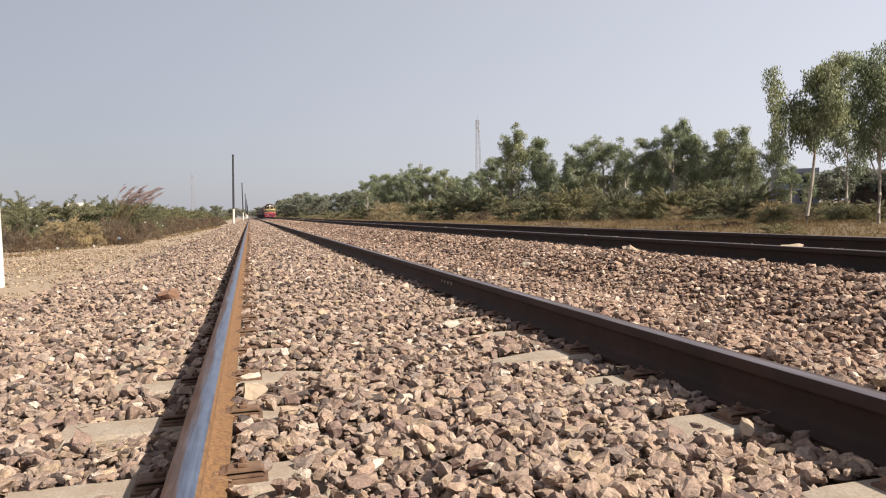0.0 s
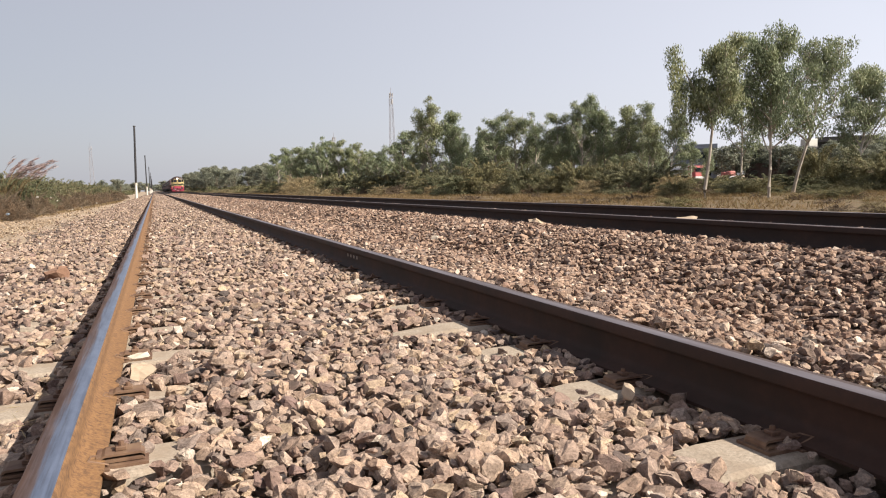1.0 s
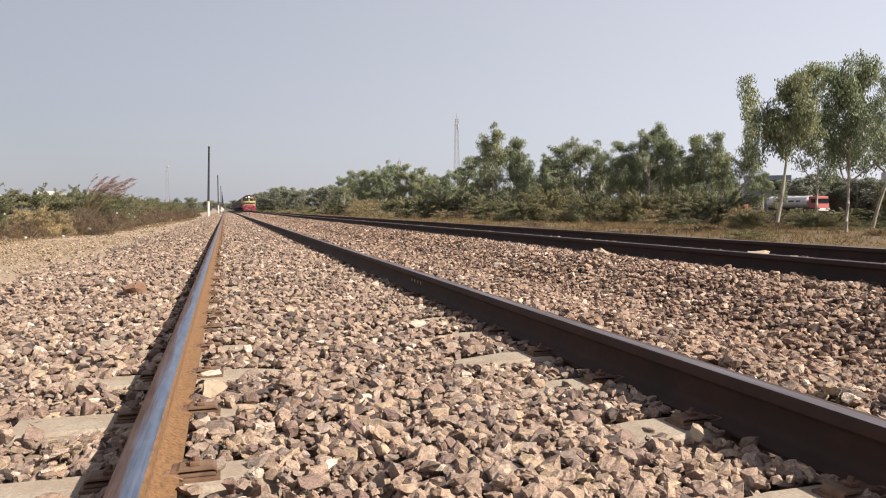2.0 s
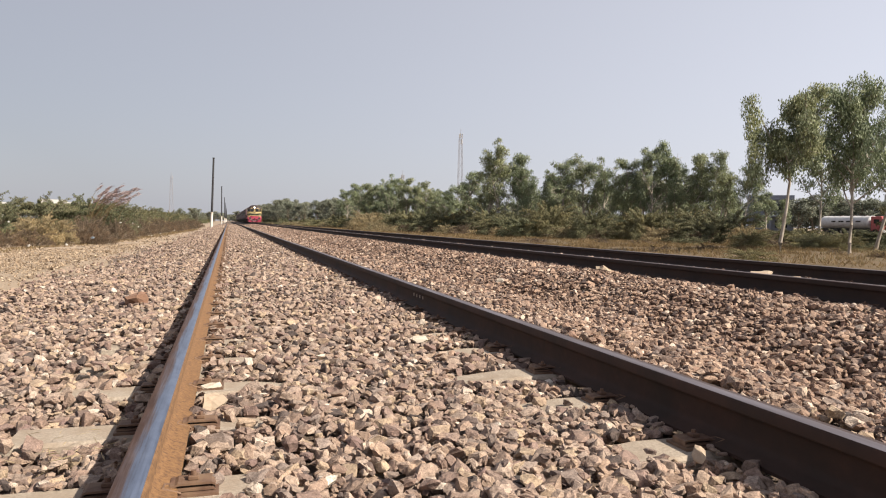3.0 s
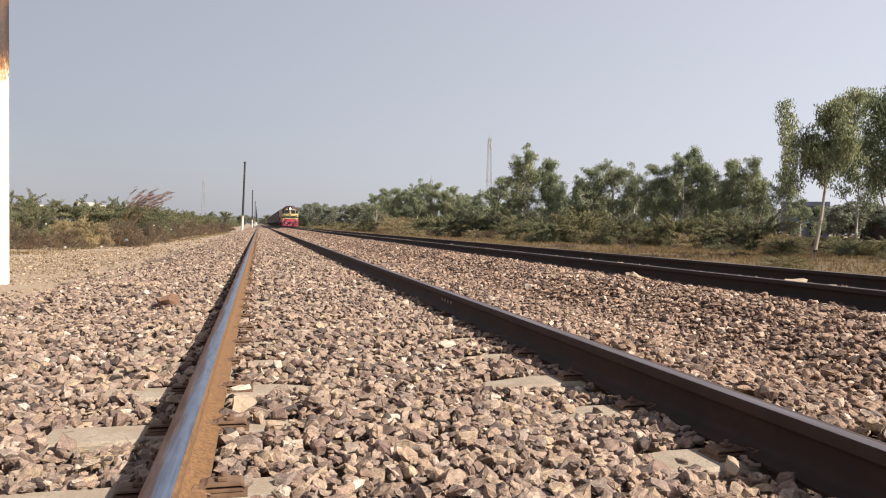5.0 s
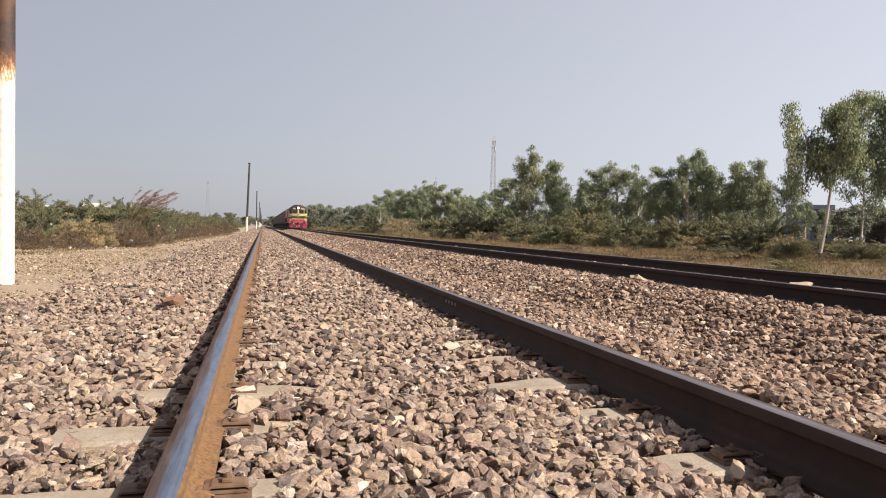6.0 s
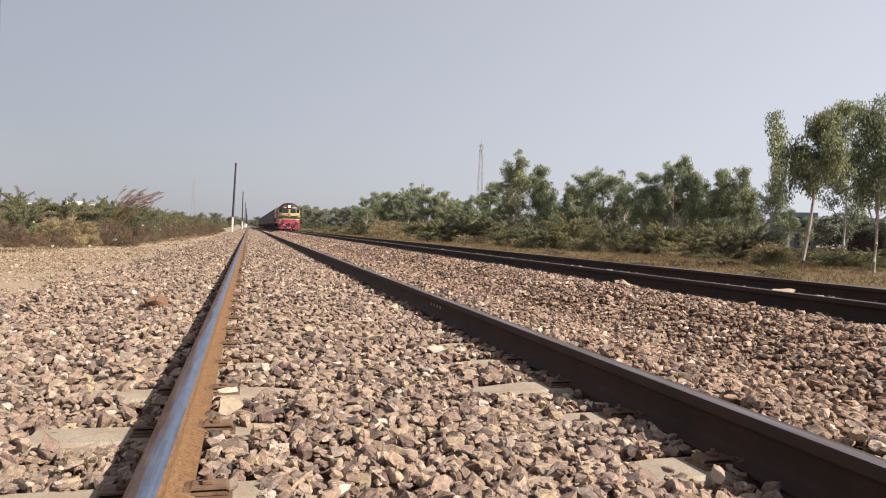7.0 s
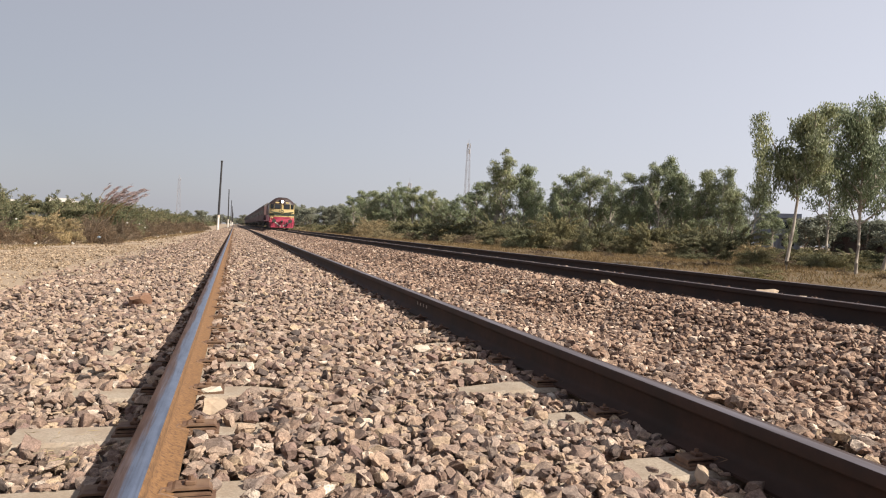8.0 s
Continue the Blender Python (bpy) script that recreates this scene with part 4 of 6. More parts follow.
def tanker():
    """A tank lorry with its bumper at y = 0, facing -y."""
    ob = empty("tank_lorry", None, "white tank lorry with a red cab, driving on the road", "lorry")
    bm = bmesh.new()
    prof = [(1.12 * math.cos(a) * 1.05, 2.05 + 1.0 * math.sin(a)) for a in (2 * math.pi * k / 28 for k in range(28))]
    ys = [2.55, 2.6, 2.75, 11.9, 12.05, 12.1]
    rings = []
    for y, s in zip(ys, (0.55, 0.85, 1, 1, 0.85, 0.55)):
        rings.append([bm.verts.new((x * s, y, 2.05 + (z - 2.05) * s)) for x, z in prof])
    for r0, r1 in zip(rings, rings[1:]):
        for k in range(28):
            bm.faces.new((r0[k], r1[k], r1[(k + 1) % 28], r0[(k + 1) % 28]))
    bm.faces.new(rings[0])
    bm.faces.new(rings[-1][::-1])
    bmesh.ops.recalc_face_normals(bm, faces=bm.faces)
    tank = part("tank", bm, TANK_WHITE, ob, "white cylindrical tank", True)
    for y in (4.2, 6.5, 8.8):
        bm = bmesh.new()
        cyl(bm, (0, y, 2.98), (0, y, 3.16), 0.3, 0.3, 16)
        part("hatch", bm, WHEEL, tank)
    for k, (y, w) in enumerate(((4.0, 0.9), (5.4, 1.3), (7.2, 1.0), (8.8, 0.8))):   # lettering too far to read
        bm = bmesh.new()
        box(bm, -1.195, -1.165, y, y + w, 2.05, 2.28, 0.003)
        part("lettering_bar", bm, UNDER, tank, "dark bar of lettering")
    bm = bmesh.new()
    v = box(bm, -1.2, 1.2, 0.05, 2.2, 0.75, 2.95, 0.12)
    for q in bm.verts:
        if q.co.z > 1.8 and q.co.y < 1.0:
            q.co.y += 0.25 * (q.co.z - 1.8)
    part("cab", bm, CAB_RED, ob, "red cab")
    bm = bmesh.new()
    box(bm, -1.05, 1.05, 0.02, 0.3, 1.85, 2.55, 0.04)
    part("windscreen", bm, GLASS, ob)
    bm = bmesh.new()
    box(bm, -1.22, -1.16, 0.6, 1.6, 1.85, 2.5, 0.02)
    box(bm, 1.16, 1.22, 0.6, 1.6, 1.85, 2.5, 0.02)
    part("side_windows", bm, GLASS, ob)
    bm = bmesh.new()
    box(bm, -1.2, 1.2, -0.05, 0.3, 0.5, 0.95, 0.05)
    part("bumper", bm, TANK_WHITE, ob)
    bm = bmesh.new()
    box(bm, -0.5, 0.5, 0.3, 12.2, 0.7, 1.1, 0.03)
    part("chassis", bm, UNDER, ob)
    for y in (1.3, 9.0, 10.4):
        wheel_pair(ob, y, 0.52, 1.2)
    return ob


def small_truck():
    """A small loaded pickup, its bumper at y = 0, facing -y."""
    ob = empty("pickup_truck", None, "small faded red pickup with a covered load, driving on the road", "pickup")
    bm = bmesh.new()
    box(bm, -0.68, 0.68, 0.0, 0.9, 0.35, 1.6, 0.12)
    part("cab", bm, PINK_RED, ob)
    bm = bmesh.new()
    box(bm, -0.6, 0.6, -0.02, 0.2, 1.0, 1.45, 0.04)
    part("windscreen", bm, GLASS, ob)
    bm = bmesh.new()
    box(bm, -0.7, 0.7, 0.93, 2.2, 0.5, 0.9, 0.04)
    part("load_bed", bm, TANK_WHITE, ob)
    bm = bmesh.new()
    box(bm, -0.69, 0.69, 0.95, 2.18, 0.85, 1.75, 0.2)
    part("covered_load", bm, PINK_RED, ob, "faded red covered load", True)
    for y in (0.45, 1.75):
        wheel_pair(ob, y, 0.29, 0.75)
    return ob


lorry, pickup = tanker(), small_truck()

# ---- vegetation ----
BARK = two_scale("pale_bark", (0.27, 0.225, 0.185), (0.48, 0.435, 0.38), (0.18, 0.14, 0.105), 14, 2.2, 0.9, 0, 0.006, 0.5, "Object", (1, 1, 0.3))
BARK_DARK = two_scale("brown_bark", (0.12, 0.09, 0.065), (0.24, 0.18, 0.13), (0.30, 0.24, 0.18), 14, 2.2, 0.9, 0, 0.006, 0.5)
LEAF = island_mat("eucalyptus_leaf", [(0.0, (0.115, 0.144, 0.083)), (0.35, (0.173, 0.206, 0.120)), (0.7, (0.239, 0.275, 0.170)), (0.93, (0.275, 0.312, 0.208)), (1.0, (0.330, 0.359, 0.265))], 0.55, 40, 0.0, 0, 0.22, 0.5, 0.9)
# greyer than the near leaves: distance haze put into the leaf colour
HAZED_LEAF = island_mat("hazed_tree_leaf", [(0.0, (0.110, 0.122, 0.092)), (0.4, (0.155, 0.168, 0.126)), (0.75, (0.205, 0.214, 0.164)), (1.0, (0.28, 0.285, 0.228))],
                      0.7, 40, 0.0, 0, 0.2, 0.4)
BUSH_LEAF = island_mat("thorn_bush_leaf", [(0.0, (0.094, 0.099, 0.058)), (0.5, (0.141, 0.143, 0.083)), (0.9, (0.195, 0.191, 0.117)), (1.0, (0.268, 0.251, 0.179))], 0.8, 40, 0.0, 0, 0.16, 0.9, 1.6)
DRY_LEAF = island_mat("dry_bush_leaf", [(0.0, (0.062, 0.044, 0.032)), (0.5, (0.098, 0.068, 0.049)), (0.9, (0.135, 0.096, 0.070)), (1.0, (0.21, 0.16, 0.12))], 0.9, 40, 0.0, 0, 0.06, 0.8, 2.2)
YELLOW_LEAF = island_mat("yellow_bush_leaf", [(0.0, (0.17, 0.135, 0.080)), (0.5, (0.26, 0.21, 0.125)), (0.9, (0.36, 0.295, 0.18)), (1.0, (0.46, 0.39, 0.26))], 0.8, 40, 0.0, 0, 0.2, 0.4, 2.4)
GRASS = island_mat("dry_grass", [(0.0, (0.135, 0.087, 0.041)), (0.4, (0.210, 0.141, 0.068)), (0.75, (0.300, 0.211, 0.108)), (1.0, (0.116, 0.101, 0.043))], 0.85, 40, 0.0, 0, 0.35)
PLUME = island_mat("grass_plume", [(0.0, (0.204, 0.137, 0.135)), (0.5, (0.324, 0.234, 0.230)), (1.0, (0.504, 0.416, 0.392))], 0.85, 40, 0.0, 0, 0.3)


def leaf_cards(centres, directions, lengths, widths, rng, outward=None):
    """Small pointed leaves, each a folded pair of faces: corners and the faces' corners. outward: the way their upper sides face."""
    n = len(centres)
    d = directions / (np.linalg.norm(directions, axis=1)[:, None] + 1e-9)
    face = rng.normal(size=(n, 3)) if outward is None else outward + rng.normal(0, 0.42, (n, 3))
    side = np.cross(d, face)
    side /= np.linalg.norm(side, axis=1)[:, None] + 1e-9
    up = np.cross(side, d)
    L, W = lengths[:, None], widths[:, None]
    base, tip = centres - d * L / 2, centres + d * L / 2
    mid = centres - up * W * 0.25
    V = np.stack((base, mid + side * W / 2, tip, mid - side * W / 2), 1).reshape(-1, 3)
    k = np.arange(n)[:, None] * 4
    F = (k + np.array([0, 1, 2, 0, 2, 3])).reshape(-1)
    return V, F


def cluster_leaves(points, radii, per, length, droop, rng, squash=0.8, wide=0.36):
    """Leafy tufts round the points: leaves lie on the outside of each tuft like scales, and hang by droop. per: leaves of a tuft of mean size."""
    radii = np.asarray(radii)
    counts = np.maximum(4, per * (radii / radii.mean()) ** 1.7).astype(int)
    c, R = np.repeat(np.asarray(points), counts, 0), np.repeat(radii, counts)
    o = rng.normal(size=(len(c), 3))
    low = rng.random(len(c)) < 0.6
    o[:, 2] = np.where(low, abs(o[:, 2]), o[:, 2])
    o /= np.linalg.norm(o, axis=1)[:, None]
    p = c + o * (R * rng.uniform(0.55, 1.08, len(c)))[:, None] * np.array((1, 1, squash))
    p[:, 2] -= droop * R * rng.random(len(c)) ** 1.5
    d = rng.normal(size=(len(c), 3))
    d -= 0.75 * (d * o).sum(1)[:, None] * o
    d[:, 2] -= droop * 1.5
    L = length * rng.uniform(0.65, 1.35, len(c))
    return leaf_cards(p, d, L, L * rng.uniform(0.8, 1.2, len(c)) * wide, rng, o + np.array((0, 0, 0.25)))


def limb(bm, start, direction, length, r0, rng, bend=0.25, rise=0.15, steps=5):
    """A crooked limb; returns its points."""
    p, d = Vector(start), Vector(direction).normalized()
    pts, radii = [p.copy()], [r0]
    for k in range(steps):
        d = (d + Vector(rng.normal(0, bend, 3)) * 0.5 + Vector((0, 0, rise)) * 0.35).normalized()
        p = p + d * length / steps
        pts.append(p.copy())
        radii.append(r0 * (1 - 0.8 * (k + 1) / steps) + 0.004)
    tube(bm, pts, radii, 6)
    return pts


def eucalyptus(seed, height, trunk_r, lean=(0, 0), first=0.42, limbs=9, spread=0.34, per=46, leaf=0.17, droop=0.7, clump=0.42, crook=0.10, extra_limbs=(), name="eucalyptus_tree", fine=True, tufts=0.55,
               label="slender eucalyptus tree with a pale trunk and drooping leaves"):
    """A tree with its foot at the origin: bent tapering trunk, forked limbs, and clumps of hanging leaves with gaps between."""
    rng = np.random.default_rng(seed)
    ob = empty(name, None, label, "tree", "trees beside the railway")
    bm = bmesh.new()
    n = 9
    pts, radii = [], []
    off = Vector((0, 0, 0))
    for k in range(n + 1):
        s = k / n
        off += Vector((rng.normal(0, crook), rng.normal(0, crook), 0)) * height / 20
        pts.append(Vector((lean[0] * s * height, lean[1] * s * height, s * height * 0.93 - 0.15)) + off)
        radii.append(trunk_r * (1 - 0.86 * s) + 0.006)
    radii[0] *= 1.35
    tube(bm, pts, radii, 9 if fine else 5)
    tips, sizes, curtain = [], [], set()
    def along(s):
        q = s * n
        k = min(int(q), n - 1)
        return pts[k].lerp(pts[k + 1], q - k)
    starts = [(first + (0.96 - first) * (k + rng.random() * 0.7) / limbs, rng.uniform(0, 2 * math.pi) + 2.4 * k, None) for k in range(limbs)]
    starts += [(s, a, ln) for s, a, ln in extra_limbs]
    for s, a, ln in starts:
        length = ln or height * spread * (1.15 - 0.75 * s) * rng.uniform(0.75, 1.25)
        d = Vector((math.cos(a), math.sin(a), rng.uniform(0.7, 1.5) if ln is None else 1.75))
        lp = limb(bm, along(s), d, length, trunk_r * (1 - 0.8 * s) * 0.6 + 0.01, rng, *((0.25, 0.15) if ln is None else (0.07, 0.02)))
        if ln:                            # long side limbs carry hanging curtains of leaves
            for j in (2, 3, 4, 5):
                for _ in range(2):
                    q = lp[j] + Vector((rng.normal(0, 0.22), rng.normal(0, 0.22), 0.3))
                    for i in range(int(rng.uniform(*((1, 3), (3, 6), (6, 9), (5, 9))[j - 2]))):
                        q = q + Vector((rng.normal(0, 0.10), rng.normal(0, 0.10), -0.30))
                        curtain.add(len(tips))
                        tips.append(q.copy())
                        sizes.append(clump * rng.uniform(0.6, 0.95))
        for j in (2, 3, 4, 5):
            if ln and j < 4:
                continue
            tips.append(lp[j])
            sizes.append(clump * rng.uniform(0.75, 1.25) * (0.85 if j < 4 else 1.1))
            for _ in range(0 if ln else (2 if j > 2 else 1) if fine else (1 if j > 3 else 0)):
                d2 = Vector((rng.normal(), rng.normal(), rng.uniform(-0.2, 0.8)))
                sp = limb(bm, lp[j], d2, length * rng.uniform(0.22, 0.42), 0.018, rng, steps=3)
                tips.append(sp[-1])
                sizes.append(clump * rng.uniform(0.6, 1.15))
                tips.append(sp[2])
                sizes.append(clump * rng.uniform(0.5, 0.9))
    tips.append(pts[-1])
    sizes.append(clump * 1.1)
    bmesh.ops.recalc_face_normals(bm, faces=bm.faces)
    part("trunk", bm, BARK if fine else BARK_DARK, ob, "pale peeling trunk with forked limbs", True)
    keep = [r < tufts or k in curtain for k, r in enumerate(rng.random(len(tips)))]
    V, F = cluster_leaves([tuple(t) for t, k in zip(tips, keep) if k], [z for z, k in zip(sizes, keep) if k], per, leaf, droop, rng)
    crown = soup("crown", V, F, np.full(len(F) // 3, 3), LEAF if fine else HAZED_LEAF, ob)
    tagged(crown, "loose crown of hanging grey-green leaves")
    return ob


GROUND_R = -0.5
# the five trees in front
t1 = eucalyptus(21, 6.2, 0.066, (0.085, -0.07), 0.46, 19, 0.32, 60, 0.12, 1.3, 0.30, 0.12, ((0.53, 2.80, 3.1), (0.60, 2.4, 1.7)), tufts=0.62, label="tall leaning eucalyptus with a long side limb and hanging leaves")
t1.matrix_basis = pose(18.7, 22.4, GROUND_R)
t2 = eucalyptus(22, 6.4, 0.060, (0.0, 0.0), 0.32, 23, 0.37, 62, 0.12, 1.3, 0.34, 0.06, tufts=0.68, label="straight eucalyptus with a white trunk and a full crown")
t2.matrix_basis = pose(21.4, 22.0, GROUND_R)
t3 = eucalyptus(23, 6.2, 0.065, (0.03, 0.02), 0.34, 13, 0.28, 50, 0.14, 0.8, 0.42, 0.08, label="thin eucalyptus with a brown trunk standing behind the others")
t3.matrix_basis = pose(27.6, 30.1, GROUND_R)
t4 = eucalyptus(24, 6.7, 0.070, (0.17, -0.13), 0.36, 20, 0.36, 60, 0.12, 1.3, 0.33, 0.08, tufts=0.52, label="leaning eucalyptus with a pale trunk")
t4.matrix_basis = pose(24.75, 24.1, GROUND_R)
t5 = eucalyptus(25, 6.5, 0.09, (0.12, -0.10), 0.28, 20, 0.36, 66, 0.14, 0.9, 0.40, 0.1, tufts=0.6, label="bushy eucalyptus with a leaning trunk and a broad crown")
t5.matrix_basis = pose(33.0, 28.0, GROUND_R)
t6 = eucalyptus(26, 5.0, 0.05, (0.13, -0.11), 0.40, 10, 0.32, 46, 0.115, 0.9, 0.32, 0.1, label="thin leaning young eucalyptus with sparse leaves")
t6.matrix_basis = pose(29.6, 38.6, GROUND_R)
t7 = eucalyptus(27, 4.6, 0.045, (0.09, -0.08), 0.45, 9, 0.30, 46, 0.115, 0.9, 0.30, 0.1, label="thin leaning young eucalyptus with sparse leaves")
t7.matrix_basis = pose(28.6, 39.4, GROUND_R)

# the rows behind, from a few grown shapes
MODELS = [eucalyptus(40 + k, 6.5, 0.10, (0.06 * (k % 3 - 1), 0.03), 0.16 + 0.05 * (k % 3), 15, 0.35, 78, 0.135, 0.6, 0.40, 0.12, tufts=0.44,
                     name="young_tree", label="bushy young eucalyptus with grey-green leaves") for k in range(6)]
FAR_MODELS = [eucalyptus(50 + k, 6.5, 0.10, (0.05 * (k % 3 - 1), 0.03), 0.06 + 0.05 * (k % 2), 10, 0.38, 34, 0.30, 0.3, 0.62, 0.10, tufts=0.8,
                         name="far_tree", label="distant tree beyond the railway, its leaves greyed as by haze", fine=False) for k in range(4)]
# the row across the tracks: place, height and breadth
ROW = ((33.7, 45, 5.0, 2.6), (33.4, 46, 6.8, 2.5), (33.1, 47, 6.6, 2.4), (32.2, 47, 5.2, 2.8), (32.3, 49, 6.6, 2.3), (31.9, 50, 7.5, 2.8), (30.7, 50, 7.1, 2.4), (30.4, 51, 6.3, 2.5),
       (29.5, 52, 6.5, 2.7), (28.7, 54, 6.4, 2.8), (28.2, 56, 6.7, 3.0), (26.3, 56, 6.4, 3.0), (25.7, 58, 5.6, 2.9), (24.8, 60, 6.3, 2.6), (24.4, 62, 7.6, 3.2), (22.7, 62, 8.4, 3.4),
       (22.3, 64, 7.2, 2.9), (22.6, 70, 6.2, 3.9), (28.3, 98, 5.9, 3.4), (26.4, 100, 7.2, 3.4), (24.4, 104, 7.8, 3.3), (21.7, 104, 7.8, 3.2), (21.1, 110, 7.0, 3.4), (19.4, 118, 7.2, 4.0),
       (25.5, 102, 6.6, 3.2), (23, 107, 7.0, 3.4), (20.3, 113, 7.3, 3.4), (27.5, 101, 5.6, 3.4), (22.4, 109, 6.6, 3.6), (29.5, 99, 5.0, 3.6), (18.6, 124, 6.6, 3.8), (34.5, 52, 5.0, 3.2), (31.5, 56, 5.2, 3.4), (28, 60, 5.2, 3.6), (26.5, 66, 5.6, 3.8))
WIDTHS = []
for ob in MODELS:
    xs = np.array([v.co[:2] for v in ob.children[1].data.vertices])
    WIDTHS.append(float(np.median(np.ptp(xs, axis=0))) * 0.92)
for k, (x, y, h, w) in enumerate(ROW):
    j = (k * 5 + 1) % 6
    c = MODELS[j] if "placed" not in MODELS[j] else copy_thing(MODELS[j], Matrix())
    MODELS[j]["placed"] = 1
    c.matrix_basis = pose(x, y, GROUND_R, 0, 0, 77 * k) @ Matrix.Diagonal((w / WIDTHS[j], w / WIDTHS[j], h / 6.6, 1))
rv = random.Random(5)
for k in range(16):                       # more trees behind the row's far end
    c = copy_thing(MODELS[k % 6], Matrix())
    s = rv.uniform(0.72, 0.95)
    c.matrix_basis = pose(21 + 0.95 * k + rv.uniform(-1, 1), 126 - 1.3 * k + rv.uniform(-4, 4), GROUND_R, 0, 0, 41 * k) @ Matrix.Diagonal((0.9 * s, 0.9 * s, s, 1))
for k, ob in enumerate(FAR_MODELS):
    ob.matrix_basis = pose(27 + 2 * k, 150 + 9 * k, GROUND_R)
for k in range(150):                      # the wood that closes the distance, drawing nearer to the tracks
    y = 128 * 1.0128 ** k + rv.uniform(-4, 4)
    x = float(np.interp(y, (128, 170, 250, 400, 800), (22, 19.5, 14.5, 13.5, 14))) + rv.uniform(0, 9)
    s = float(np.interp(y, (128, 200, 270), (0.82, 0.95, 1.25))) * rv.uniform(0.88, 1.12)
    c = copy_thing(FAR_MODELS[k % 4], Matrix())
    c.matrix_basis = pose(x, y, GROUND_R, 0, 0, rv.uniform(0, 360)) @ Matrix.Diagonal((s * 1.3, s * 1.3, s, 1))
for k in range(44):                       # trees behind the row
    y = rv.uniform(45, 150)
    x = 30 + 0.12 * y + rv.uniform(0, 14)
    if 0.70 < x / y < 1.35:               # the gap through which the houses show
        continue
    s = rv.uniform(0.7, 1.0)
    c = copy_thing(FAR_MODELS[k % 4], Matrix())
    c.matrix_basis = pose(x, y, GROUND_R, 0, 0, rv.uniform(0, 360)) @ Matrix.Diagonal((s, s, s, 1))


def bush(seed, width, height, leaf_mat, name, label, tufts=60, per=60, leaf=0.085, sprays=20, size=0.30, wide=0.36):
    """A thorn bush: twigs from one root, a dome of uneven leafy tufts with gaps, and arching feathery sprays that stand out of it."""
    rng = np.random.default_rng(seed)
    ob = empty(name, None, label, "bush", "bushes")
    bm = bmesh.new()
    tips, sizes = [], []
    for k in range(tufts):
        a, s = rng.uniform(0, 2 * math.pi), rng.random() ** 0.55
        top = height * (1 - 0.62 * s ** 2.2) * (0.78 + 0.22 * math.sin(3 * a + seed) * s)
        R = size * rng.uniform(0.6, 1.25)
        p = Vector((math.cos(a) * s * width / 2, math.sin(a) * s * width / 2, max(0.5 * R, top * rng.uniform(0.45, 1.0) - R * 0.7)))
        tips.append(tuple(p))
        sizes.append(R)
        if k % 3 == 0:
            tube(bm, [Vector((p.x * 0.1, p.y * 0.1, -0.1)), Vector((p.x * 0.55, p.y * 0.55, p.z * 0.6)), p], [0.022, 0.014, 0.006], 4)
    for k in range(sprays):
        a, e = rng.uniform(0, 2 * math.pi), rng.uniform(0.35, 1.2)
        d = Vector((math.cos(a) * math.cos(e), math.sin(a) * math.cos(e), math.sin(e)))
        root = Vector((d.x * width * 0.22, d.y * width * 0.22, height * 0.45))
        reach = rng.uniform(0.45, 0.75) * math.hypot(d.x * width / 2, d.z * height) + 0.15
        pts = [root + d * reach * q + Vector((d.x * 0.25, d.y * 0.25, -0.34)) * reach * q * q for q in (0, 0.25, 0.5, 0.75, 1.0)]
        tube(bm, pts, [0.014, 0.012, 0.010, 0.007, 0.004], 4)
        for q in np.linspace(0.8, 4.0, 9):
            j = min(int(q), 3)
            tips.append(tuple(pts[j].lerp(pts[j + 1], q - j)))
            sizes.append(size * rng.uniform(0.28, 0.42) * (1.15 - 0.13 * q))
    bmesh.ops.recalc_face_normals(bm, faces=bm.faces)
    part("branchwork", bm, BARK_DARK, ob, "bare brown twigs")
    V, F = cluster_leaves(tips, sizes, per, leaf, 0.12, rng, 0.72, wide)
    soup("foliage", V, F, np.full(len(F) // 3, 3), leaf_mat, ob)
    return ob


GREEN = [bush(60 + k, 3.0, 1.7, BUSH_LEAF, "thorn_bush", "olive-green thorny bush with feathery leaves", 60, 40, 0.066, 30, 0.32) for k in range(4)]
BROWN = [bush(70 + k, 2.4, 1.0, DRY_LEAF, "dry_bush", "low dried brown bush beside the path", 80, 34, 0.06, 12, 0.20, 0.22) for k in range(3)]
YELLOW = [bush(80 + k, 2.2, 1.15, YELLOW_LEAF, "yellow_bush", "yellowing bush with dry leaves", 80, 36, 0.065, 14, 0.20, 0.3) for k in range(2)]
FAR_GREEN = [bush(90 + k, 3.0, 1.7, BUSH_LEAF, "far_bush", "olive-green thorny bush in the distance", 34, 30, 0.15, 8, 0.42) for k in range(3)]
MID_GREEN = [bush(95 + k, 3.0, 1.7, BUSH_LEAF, "thorn_bush", "olive-green thorny bush under the trees", 56, 40, 0.082, 24, 0.34) for k in range(4)]


def put_bushes(models, rows):
    for k, (x, y, z, s, sz) in enumerate(rows):
        src = models[k % len(models)]
        c = src if "placed" not in src else copy_thing(src, Matrix())
        src["placed"] = 1
        c.matrix_basis = pose(x, y, z, 0, 0, 61 * k) @ Matrix.Diagonal((s, s, sz, 1))


